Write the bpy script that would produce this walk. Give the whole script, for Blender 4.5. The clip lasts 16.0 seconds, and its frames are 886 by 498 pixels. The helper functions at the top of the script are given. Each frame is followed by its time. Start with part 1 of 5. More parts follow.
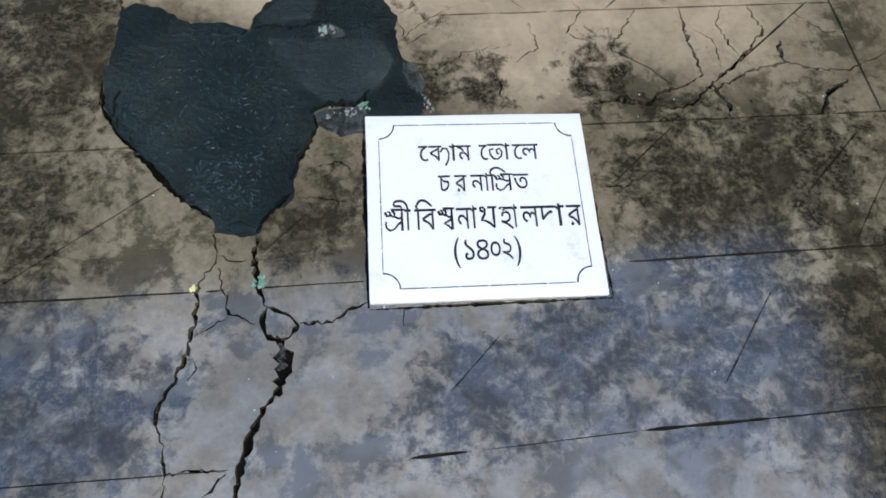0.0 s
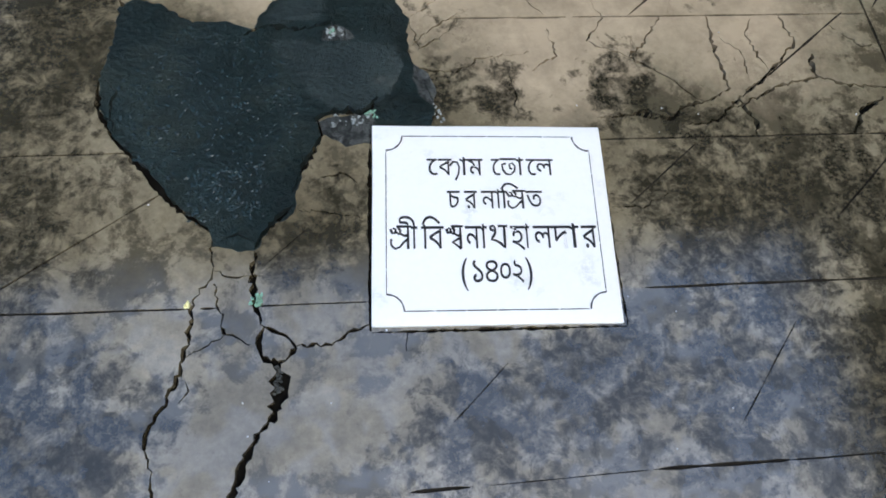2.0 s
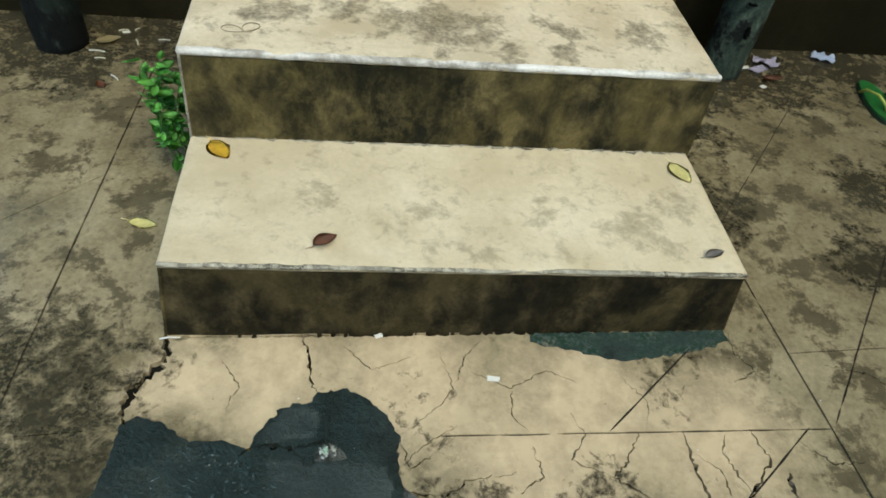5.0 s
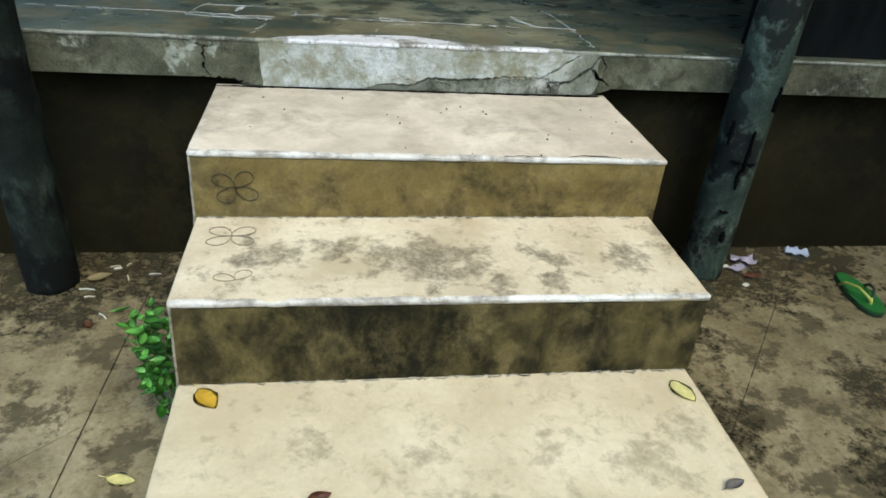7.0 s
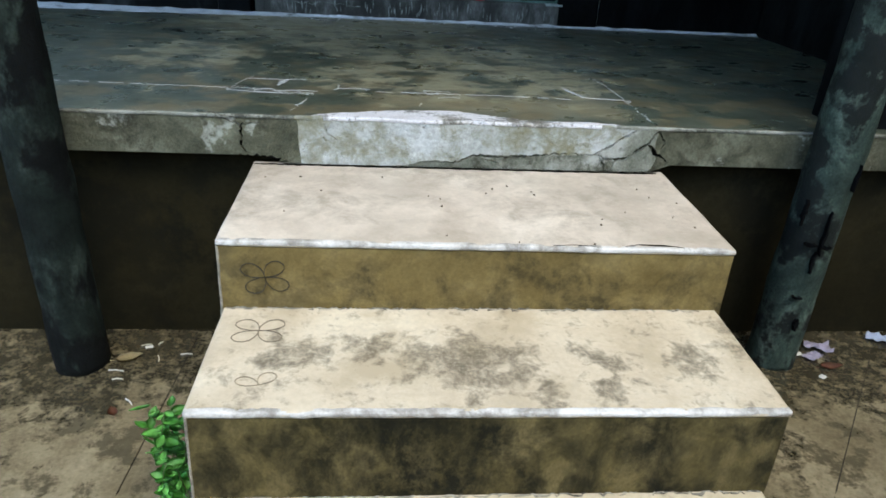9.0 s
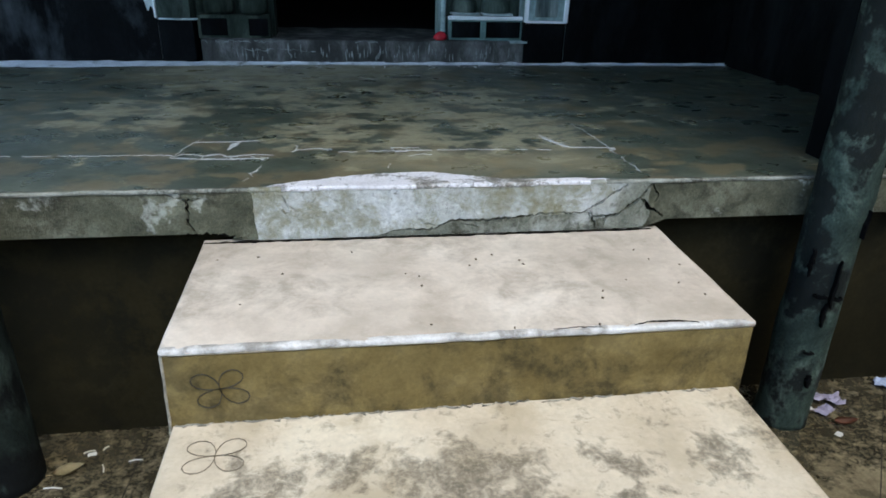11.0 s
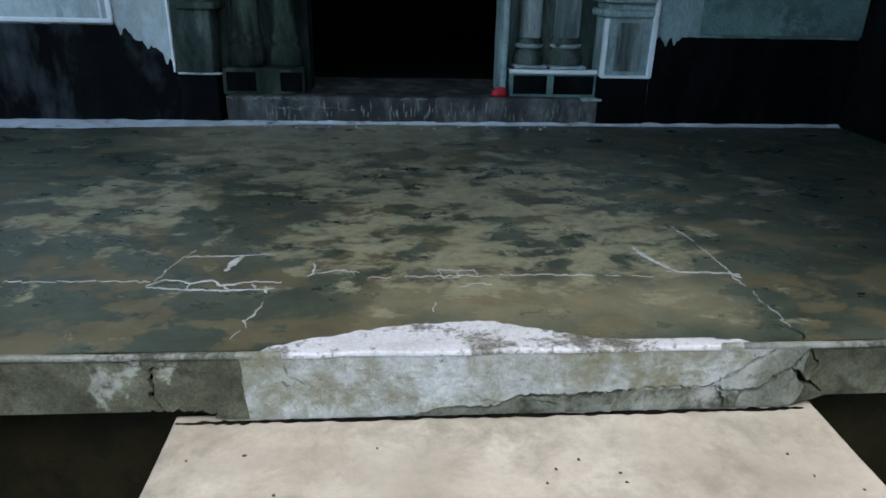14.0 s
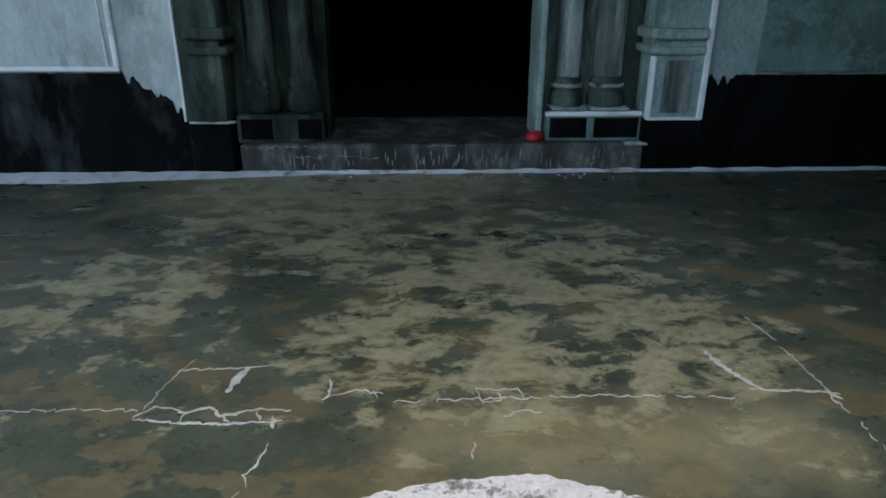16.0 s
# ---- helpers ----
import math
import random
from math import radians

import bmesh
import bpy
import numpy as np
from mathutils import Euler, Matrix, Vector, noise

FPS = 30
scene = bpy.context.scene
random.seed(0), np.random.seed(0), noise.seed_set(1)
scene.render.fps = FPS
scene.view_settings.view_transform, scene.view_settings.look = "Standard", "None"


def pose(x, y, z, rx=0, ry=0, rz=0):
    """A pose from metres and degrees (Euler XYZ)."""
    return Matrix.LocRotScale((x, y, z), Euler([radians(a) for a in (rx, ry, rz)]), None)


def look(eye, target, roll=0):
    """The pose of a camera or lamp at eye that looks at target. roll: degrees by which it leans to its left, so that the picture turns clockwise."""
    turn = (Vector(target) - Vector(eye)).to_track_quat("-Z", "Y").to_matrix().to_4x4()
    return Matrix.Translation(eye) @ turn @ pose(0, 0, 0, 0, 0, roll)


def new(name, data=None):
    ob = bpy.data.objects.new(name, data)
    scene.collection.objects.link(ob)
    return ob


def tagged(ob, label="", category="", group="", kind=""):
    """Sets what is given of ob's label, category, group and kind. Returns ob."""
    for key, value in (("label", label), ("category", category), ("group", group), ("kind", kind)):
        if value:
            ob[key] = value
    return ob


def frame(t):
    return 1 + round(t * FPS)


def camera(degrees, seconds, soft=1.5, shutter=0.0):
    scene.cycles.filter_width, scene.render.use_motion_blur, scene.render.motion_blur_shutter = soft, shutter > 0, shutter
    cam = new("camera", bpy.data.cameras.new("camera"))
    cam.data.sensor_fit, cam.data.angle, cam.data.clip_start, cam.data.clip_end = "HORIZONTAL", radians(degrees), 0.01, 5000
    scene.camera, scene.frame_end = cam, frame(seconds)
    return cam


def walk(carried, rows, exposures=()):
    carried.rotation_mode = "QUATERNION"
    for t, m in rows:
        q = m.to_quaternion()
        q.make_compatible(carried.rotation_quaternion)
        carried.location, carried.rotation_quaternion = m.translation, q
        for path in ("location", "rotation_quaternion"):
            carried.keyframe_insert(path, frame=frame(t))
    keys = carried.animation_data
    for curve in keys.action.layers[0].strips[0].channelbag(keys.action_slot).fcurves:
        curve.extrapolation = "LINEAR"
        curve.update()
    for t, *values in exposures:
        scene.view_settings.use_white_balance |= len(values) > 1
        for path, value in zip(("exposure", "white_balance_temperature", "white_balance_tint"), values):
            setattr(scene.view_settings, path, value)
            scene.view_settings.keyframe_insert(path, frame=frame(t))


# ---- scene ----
cam = camera(67.1, 16.0, 1.7)
PATH = [
    (0, (-0.047, -1.129, 1.022), (0.178, -0.399, -0.826), 10.9),
    (0.5, (-0.04, -1.102, 1.015), (0.181, -0.397, -0.844), 11.1),
    (1, (-0.038, -1.089, 1.008), (0.173, -0.383, -0.851), 10.8),
    (1.5, (-0.036, -1.074, 0.995), (0.16, -0.37, -0.866), 11.0),
    (2, (-0.036, -1.059, 0.992), (0.162, -0.366, -0.873), 11.4),
    (2.5, (-0.028, -1.044, 0.992), (0.184, -0.334, -0.865), 12.1),
    (3, (-0.022, -1.016, 1.01), (0.197, -0.239, -0.82), 11.0),
    (3.5, (-0.035, -0.98, 1.038), (0.233, -0.088, -0.731), 12.4),
    (4, (-0.037, -0.947, 1.084), (0.232, 0.136, -0.575), 10.7),
    (4.5, (-0.048, -0.906, 1.123), (0.226, 0.32, -0.434), 9.8),
    (5, (-0.053, -0.849, 1.158), (0.231, 0.513, -0.278), 8.8),
    (7.5, (-0.078, -0.704, 1.228), (0.25, 1.007, 0.245), 4.8),
    (8, (-0.094, -0.646, 1.226), (0.18, 1.076, 0.245), 4.3),
    (8.5, (-0.07, -0.621, 1.236), (0.151, 1.128, 0.292), 4.3),
    (9, (-0.038, -0.585, 1.257), (0.147, 1.191, 0.357), 3.5),
    (11.5, (-0.062, -0.258, 1.281), (0.238, 1.54, 0.458), 1.5),
    (12, (-0.072, -0.149, 1.283), (0.207, 1.643, 0.44), 1.3),
    (12.5, (-0.056, -0.029, 1.301), (0.171, 1.781, 0.481), 0.8),
    (13, (-0.031, 0.08, 1.315), (0.153, 1.901, 0.51), 1.1),
    (13.5, (-0.007, 0.163, 1.328), (0.176, 1.991, 0.538), 0.8),
    (14, (-0.008, 0.212, 1.352), (0.142, 2.052, 0.581), 1.4),
    (14.5, (-0.008, 0.265, 1.378), (0.094, 2.124, 0.649), 1.8),
    (15, (-0.007, 0.35, 1.394), (0.124, 2.211, 0.673), 1.4),
    (15.5, (-0.01, 0.43, 1.417), (0.084, 2.284, 0.674), -0.1),
    (16, (-0.014, 0.496, 1.45), (0.062, 2.348, 0.699), 0.2),
]
EXPOSURES = [(0.0, 1.46, 6350, 7), (2.5, 1.4, 6500, 4), (3.5, 1.3, 7200, -2), (5.0, 1.83, 7450, -7), (8.5, 2.05, 6850, 0), (12.0, 1.84, 6500, 3), (14.0, 1.77, 6700, 2), (16.0, 1.73, 7350, 4)]
walk(cam, [(t, look(eye, target, roll)) for t, eye, target, roll in PATH], EXPOSURES)

# ---- light ----
SUN_UP, SUN_TURN = 60.0, 158.0      # height and compass turn of the veiled sun, degrees
world = bpy.data.worlds.new("overcast_sky")
scene.world = world
world.use_nodes = True
wn = world.node_tree
sky = wn.nodes.new("ShaderNodeTexSky")
sky.sky_type, sky.sun_disc = "NISHITA", False
sky.sun_elevation, sky.sun_rotation = radians(SUN_UP), radians(SUN_TURN)
sky.air_density, sky.dust_density, sky.ozone_density = 1.0, 1.2, 3.0
wn.links.new(sky.outputs[0], wn.nodes["Background"].inputs[0])
wn.nodes["Background"].inputs[1].default_value = 0.15
sun_data = bpy.data.lights.new("sun", "SUN")
sun_data.energy, sun_data.angle, sun_data.color = 0.5, radians(35), (1.0, 0.9, 0.72)
sun = new("sun", sun_data)
sun.matrix_world = look((1.2, -2.97, 5.54), (0.0, 0.0, 0.0))


# ---- materials ----
def plaster(name, dark, mid, light, scale=4.0, stretch=(1, 1, 1), stain=None, stain_scale=2.0, stain_at=(0.55, 0.68), rough=0.7, rough_var=0.15, bump=0.25, gloss=0.5, speck=0.35, second=None, second_scale=9.0, second_at=(0.56, 0.62), second_rough=0.64, wet=False, offset=(0, 0, 0), stain_fine=9.0, blobs=(), relief=14.0, ior=1.5, lumps=0.004, solid=0.8, crisp=0.0, worn=None, worn_at=(), film_low=0.22, soft=0.0, worn_most=0.75, strength=1.0, lean_by=0.225, lean_from=0.0, dull=0.0):
    """Mottled mineral surface: broad clouds, fine grain, stains and a second paler or darker bloom."""
    m = bpy.data.materials.new(name)
    m.use_nodes = True
    t = m.node_tree
    n, link = t.nodes, t.links.new
    bsdf = n["Principled BSDF"]
    geo = n.new("ShaderNodeNewGeometry")
    mp = n.new("ShaderNodeMapping")
    mp.inputs["Scale"].default_value = stretch
    mp.inputs["Location"].default_value = offset
    link(geo.outputs["Position"], mp.inputs["Vector"])

    def cloud(s, detail=6.0, rough_=0.6, warp=0.0):
        x = n.new("ShaderNodeTexNoise")
        x.inputs["Scale"].default_value, x.inputs["Detail"].default_value, x.inputs["Roughness"].default_value = s, detail, rough_
        x.inputs["Distortion"].default_value = warp
        link(mp.outputs[0], x.inputs["Vector"])
        return x.outputs["Fac"]

    def ramp(fac, stops):
        r = n.new("ShaderNodeValToRGB")
        e = r.color_ramp.elements
        e[0].position, e[0].color = stops[0][0], (*stops[0][1], 1)
        e[1].position, e[1].color = stops[-1][0], (*stops[-1][1], 1)
        for p, c in stops[1:-1]:
            x = e.new(p)
            x.color = (*c, 1)
        link(fac, r.inputs[0])
        return r.outputs[0]

    def blend(fac, a, b, kind="MIX"):
        x = n.new("ShaderNodeMix")
        x.data_type, x.blend_type = "RGBA", kind
        if isinstance(fac, float):
            x.inputs[0].default_value = fac
        else:
            link(fac, x.inputs[0])
        link(a, x.inputs[6])
        if isinstance(b, tuple):
            x.inputs[7].default_value = (*b, 1)
        else:
            link(b, x.inputs[7])
        return x.outputs[2]

    col = ramp(cloud(scale, 8, 0.65, 0.4), [(0.3, dark), (0.5, mid), (0.7, light)])
    grain = ramp(cloud(scale * 22, 6, 0.7), [(0.34, (1 - speck,) * 3), (0.66, (1.0,) * 3)])
    col = blend(1.0, col, grain, "MULTIPLY")
    pits = ramp(cloud(95, 5, 0.75), [(0.62, (1.0,) * 3), (0.7, (1 - min(speck, 0.6),) * 3)])
    col = blend(1.0, col, pits, "MULTIPLY")
    if second:
        f = ramp(cloud(second_scale, 12, second_rough, 0.15), [(second_at[0], (0, 0, 0)), (second_at[1], (1, 1, 1))])
        col = blend(f, col, second)
    if stain:
        f1 = ramp(cloud(stain_scale, 3, 0.5, 0.3), [(stain_at[0] - 0.12, (0, 0, 0)), (stain_at[1], (1, 1, 1))])
        f2 = cloud(crisp, 10, 0.68, 0.35) if crisp else ramp(cloud(stain_scale * stain_fine, 9, 0.74), [(0.44, (0, 0, 0)), (0.55, (1, 1, 1))])
        if blobs or worn_at:
            wander = n.new("ShaderNodeTexNoise")
            wander.inputs["Scale"].default_value, wander.inputs["Detail"].default_value = 5.0, 9.0
            wander.inputs["Roughness"].default_value = 0.68
            link(geo.outputs["Position"], wander.inputs["Vector"])
            drift = n.new("ShaderNodeVectorMath")
            drift.operation = "MULTIPLY_ADD"
            drift.inputs[1].default_value = (0.3, 0.3, 0.0)
            link(wander.outputs["Color"], drift.inputs[0])
            link(geo.outputs["Position"], drift.inputs[2])
            level = n.new("ShaderNodeVectorMath")
            level.operation = "MULTIPLY"
            level.inputs[1].default_value = (1, 1, 0)
            link(drift.outputs[0], level.inputs[0])
        for bx, by, br in worn_at:
            far = n.new("ShaderNodeVectorMath")
            far.operation = "DISTANCE"
            far.inputs[1].default_value = (bx + 0.15, by + 0.15, 0)
            link(level.outputs[0], far.inputs[0])
            near = n.new("ShaderNodeMapRange")
            near.inputs["From Min"].default_value, near.inputs["From Max"].default_value = br, br * 0.3
            near.inputs["To Max"].default_value = worn_most
            link(far.outputs["Value"], near.inputs["Value"])
            col = blend(near.outputs[0], col, worn)
        if worn_at:
            col = blend(1.0, col, ramp(cloud(13, 9, 0.72), [(0.36, (0.72,) * 3), (0.56, (1, 1, 1))]), "MULTIPLY")
        for bx, by, br in blobs:
            far = n.new("ShaderNodeVectorMath")
            far.operation = "DISTANCE"
            far.inputs[1].default_value = (bx + 0.15, by + 0.15, 0)
            link(level.outputs[0], far.inputs[0])
            near = n.new("ShaderNodeMapRange")
            near.inputs["From Min"].default_value, near.inputs["From Max"].default_value = br, br * 0.35
            link(far.outputs["Value"], near.inputs["Value"])
            f1 = blend(1.0, f1, near.outputs[0], "LIGHTEN")
            if crisp:
                continue
            core = n.new("ShaderNodeMapRange")
            core.inputs["From Min"].default_value, core.inputs["From Max"].default_value = br * 0.75, br * 0.2
            core.inputs["To Max"].default_value = solid
            link(far.outputs["Value"], core.inputs["Value"])
            f2 = blend(1.0, f2, core.outputs[0], "LIGHTEN")
        if crisp:
            lean = n.new("ShaderNodeMath")
            lean.operation = "MULTIPLY_ADD"
            lean.inputs[1].default_value = lean_by
            link(f1, lean.inputs[0])
            link(f2, lean.inputs[2])
            f = ramp(lean.outputs[0], [(0.6 + lean_from - soft, (0, 0, 0)), (0.65 + lean_from + 0.6 * soft, (0.72,) * 3), (0.76 + lean_from + soft, (1, 1, 1))])
            f = blend(1.0, f, ramp(cloud(crisp * 4, 8, 0.7), [(0.36, (0.5 * strength,) * 3), (0.54, (strength,) * 3)]), "MULTIPLY")
        else:
            f = blend(1.0, f1, f2, "MULTIPLY")
        col = blend(f, col, stain)
    link(col, bsdf.inputs["Base Color"])
    r = n.new("ShaderNodeMapRange")
    r.inputs["From Min"].default_value, r.inputs["From Max"].default_value = 0.3, 0.7
    r.inputs["To Min"].default_value, r.inputs["To Max"].default_value = max(rough - rough_var, 0.03), min(rough + rough_var, 1)
    link(cloud(scale * 2.3, 6, 0.6), r.inputs["Value"])
    link(r.outputs[0], bsdf.inputs["Roughness"])
    if wet:
        film = n.new("ShaderNodeMapRange")
        film.inputs["From Min"].default_value, film.inputs["From Max"].default_value = 0.475, 0.52
        film.inputs["To Min"].default_value, film.inputs["To Max"].default_value = film_low * gloss, gloss
        link(cloud(13.0, 12, 0.68, 0.3), film.inputs["Value"])
        shine = film.outputs[0]
        if dull:
            # dry algae takes the shine off the wet film
            matt = n.new("ShaderNodeMath")
            matt.operation = "MULTIPLY_ADD"
            matt.inputs[1].default_value, matt.inputs[2].default_value = -dull, 1.0
            link(f, matt.inputs[0])
            both = n.new("ShaderNodeMath")
            both.operation = "MULTIPLY"
            link(shine, both.inputs[0])
            link(matt.outputs[0], both.inputs[1])
            shine = both.outputs[0]
        link(shine, bsdf.inputs["Specular IOR Level"])
    bsdf.inputs["Specular IOR Level"].default_value = gloss
    bsdf.inputs["IOR"].default_value = ior
    b = n.new("ShaderNodeBump")
    b.inputs["Strength"].default_value, b.inputs["Distance"].default_value = bump, lumps
    link(cloud(scale * relief, 9, 0.7), b.inputs["Height"])
    link(b.outputs[0], bsdf.inputs["Normal"])
    return m


def plain(name, color, rough=0.6, vary=0.25, scale=30.0, gloss=0.5, clear=0.0):
    m = plaster(name, tuple(c * (1 - vary) for c in color), color, tuple(min(c * (1 + vary), 1) for c in color), scale=scale, rough=rough, rough_var=0.08, bump=0.1, speck=0.12, gloss=gloss)
    return m


FLOOR = plaster("worn_brown_cement", (0.165, 0.134, 0.078), (0.268, 0.222, 0.137), (0.375, 0.315, 0.205), scale=3.2, stain=(0.03, 0.026, 0.016), stain_scale=2.3, stain_at=(0.66, 0.82), crisp=25.0, soft=0.028, strength=1.1, lean_by=0.29, lean_from=0.075, dull=0.3, worn_most=0.85, rough=0.085, rough_var=0.05, bump=0.07, gloss=1.0, ior=1.7, film_low=0.6, speck=0.3, second=(0.1, 0.084, 0.051), second_scale=8.0, second_at=(0.505, 0.565), second_rough=0.72, wet=True,
    # paler worn patches before the steps also stand in for open-sky light
    worn=(0.56, 0.44, 0.29), worn_at=[(0.08, -0.12, 0.24), (0.45, -0.18, 0.24), (-0.22, -0.08, 0.18), (0.28, -0.32, 0.2), (0.7, -0.25, 0.2), (-0.38, -0.12, 0.12)],
    # stain blobs; those by the plinth and outer corners also paint in shade
    blobs=[(-0.72, -0.55, 0.26), (-0.82, -0.3, 0.36), (-0.72, -0.78, 0.22), (0.75, -0.62, 0.24), (0.92, -0.98, 0.36), (0.82, -1.12, 0.36), (-0.6, 1.18, 0.42), (-0.45, 1.2, 0.3), (-1.0, 1.15, 0.4), (-1.25, 1.0, 0.34), (-0.86, 1.0, 0.24), (1.5, 1.2, 0.3), (1.42, 1.0, 0.2), (1.1, 1.0, 0.26), (0.95, 1.18, 0.42), (1.25, 1.1, 0.34), (0.86, 0.62, 0.16), (-0.66, -0.3, 0.4), (-0.62, -0.1, 0.3), (-0.72, -0.45, 0.3), (0.9, -1.02, 0.36), (-0.64, -0.62, 0.3), (-0.62, -0.98, 0.32), (-0.48, -0.93, 0.2), (0.58, -0.72, 0.28), (0.72, -0.98, 0.3), (0.92, -0.85, 0.28), (0.48, -0.62, 0.16), (0.42, -0.4, 0.14), (0.56, -0.5, 0.1), (0.93, 0.4, 0.22), (1.3, 0.22, 0.2), (1.5, 0.5, 0.2), (-0.78, 1.22, 0.42), (-1.1, 0.4, 0.26), (1.3, 1.24, 0.4), (-0.1, -0.62, 0.13), (-0.16, -0.7, 0.1), (1.0, 0.75, 0.16), (1.3, -0.3, 0.2), (0.1, -0.98, 0.2), (0.3, -0.92, 0.18), (0.48, -0.95, 0.2), (1.75, 1.2, 0.3), (0.1, -0.4, 0.08), (0.2, -0.41, 0.1)])
SCORE = plaster("scored_line_dirt", (0.01, 0.009, 0.007), (0.022, 0.018, 0.013), (0.04, 0.034, 0.024), scale=20, rough=0.9, gloss=0.1)
# near-black: the shade inside deep cracks is put into the dirt colour
DIRT = plaster("crack_dirt_and_shade", (0.004, 0.004, 0.0034), (0.008, 0.0075, 0.006), (0.016, 0.015, 0.012), scale=20, rough=0.95, gloss=0.05)
PATCH = plaster("dark_cement_patch", (0.009, 0.0205, 0.0185), (0.022, 0.044, 0.041), (0.066, 0.098, 0.088), scale=3.5, rough=0.42, rough_var=0.16, bump=1.0, relief=22.0, lumps=0.02, speck=0.6, gloss=0.45, second=(0.048, 0.064, 0.05), second_scale=7, second_at=(0.5, 0.7), stain=(0.006, 0.012, 0.009), stain_scale=2.5, crisp=14.0, soft=0.05)
PATCH_PALE = plaster("grey_cement_patch", (0.018, 0.032, 0.03), (0.042, 0.062, 0.056), (0.11, 0.13, 0.112), scale=6, rough=0.5, rough_var=0.15, bump=0.8, relief=18.0, lumps=0.014, speck=0.5, gloss=0.45, stain=(0.01, 0.02, 0.019), stain_scale=4, crisp=13.0, soft=0.04, stain_at=(0.46, 0.6), second=(0.1, 0.105, 0.088), second_scale=9, second_at=(0.58, 0.7))
BROKEN = plaster("broken_grey_cement", (0.06, 0.066, 0.058), (0.13, 0.136, 0.122), (0.26, 0.265, 0.24), scale=14, rough=0.75, bump=1.0, lumps=0.012, gloss=0.25, speck=0.5, stain=(0.02, 0.022, 0.02), stain_scale=9, crisp=34.0, stain_at=(0.48, 0.62))
MOSS = plaster("mossy_cement", (0.012, 0.02, 0.018), (0.035, 0.055, 0.048), (0.09, 0.12, 0.105), scale=9, rough=0.8, gloss=0.2, bump=0.8, relief=6, speck=0.5, stain=(0.008, 0.026, 0.015), stain_scale=9, stain_at=(0.48, 0.6), second=(0.13, 0.12, 0.095), second_scale=9, second_at=(0.58, 0.64))
TREAD = plaster("cream_cement_tread", (0.42, 0.345, 0.23), (0.53, 0.45, 0.315), (0.63, 0.55, 0.405), scale=3.2, stain=(0.16, 0.13, 0.08), crisp=26.0, soft=0.06, strength=0.62, stain_scale=3.0, stain_at=(0.7, 0.9), blobs=[(0.56, 0.12, 0.1), (0.36, 0.16, 0.06), (0.68, 0.2, 0.08), (0.62, 0.06, 0.06), (0.1, 0.18, 0.05), (-0.12, 0.17, 0.04), (0.2, 0.05, 0.04)], rough=0.6, bump=0.2, speck=0.12, second=(0.43, 0.355, 0.235), second_scale=4, second_at=(0.5, 0.68), offset=(0.35, 0.9, 0))
TREAD_MID = plaster("algae_specked_tread", (0.42, 0.345, 0.24), (0.58, 0.49, 0.36), (0.68, 0.6, 0.46), scale=3.2, stain=(0.085, 0.07, 0.045), crisp=27.0, soft=0.055, strength=0.85, stain_scale=2.6, stain_at=(0.66, 0.84), blobs=[(0.16, 0.54, 0.13), (0.24, 0.55, 0.1), (0.42, 0.56, 0.07), (0.64, 0.54, 0.1), (-0.2, 0.58, 0.09), (-0.05, 0.58, 0.08), (0.05, 0.54, 0.08), (0.3, 0.46, 0.06), (-0.24, 0.52, 0.06), (0.45, 0.46, 0.05)], rough=0.6, bump=0.2, speck=0.14, second=(0.42, 0.345, 0.235), second_scale=5, second_at=(0.5, 0.66), offset=(0.1, 0.35, 0))
TOPTREAD = plaster("pale_cement_tread", (0.47, 0.39, 0.31), (0.63, 0.545, 0.45), (0.74, 0.66, 0.56), scale=3.6, rough=0.55, bump=0.2, speck=0.12, stain=(0.3, 0.25, 0.19), stain_scale=3.5, crisp=9.0, soft=0.09, stain_at=(0.6, 0.8), second=(0.38, 0.325, 0.255), second_scale=3.0, second_at=(0.48, 0.72))
# riser colours hold real algae stains plus the shade of upright faces
RISER = plaster("stained_shaded_riser_cement", (0.052, 0.042, 0.015), (0.118, 0.094, 0.037), (0.2, 0.16, 0.074), scale=7.0, stain=(0.009, 0.0085, 0.0045), stain_scale=4.2, crisp=12.0, soft=0.06, stretch=(1, 1, 0.7), stain_at=(0.42, 0.56), rough=0.85, bump=0.35, gloss=0.15, speck=0.3, second=(0.034, 0.029, 0.013), second_scale=6, second_at=(0.48, 0.66))
RISER_DARK = plaster("algae_shade_black_riser", (0.03, 0.023, 0.0095), (0.066, 0.052, 0.024), (0.13, 0.102, 0.053), scale=7.0, stain=(0.006, 0.0055, 0.0035), stain_scale=4.0, crisp=12.0, soft=0.06, stretch=(1, 1, 0.7), stain_at=(0.44, 0.58), rough=0.85, bump=0.35, gloss=0.1, speck=0.3, second=(0.018, 0.015, 0.008), second_scale=6, second_at=(0.46, 0.64))
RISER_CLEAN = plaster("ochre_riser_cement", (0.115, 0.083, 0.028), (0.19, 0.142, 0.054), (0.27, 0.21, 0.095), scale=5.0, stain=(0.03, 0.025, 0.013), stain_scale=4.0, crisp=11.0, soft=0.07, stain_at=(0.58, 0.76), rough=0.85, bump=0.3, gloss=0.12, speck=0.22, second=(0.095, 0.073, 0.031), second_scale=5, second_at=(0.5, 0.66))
NOSING = plaster("worn_pale_nosing", (0.52, 0.49, 0.45), (0.67, 0.645, 0.61), (0.8, 0.78, 0.755), scale=7, rough=0.85, gloss=0.12, speck=0.2, stain=(0.2, 0.18, 0.15), stain_scale=4, crisp=16.0, soft=0.06, stain_at=(0.48, 0.64))
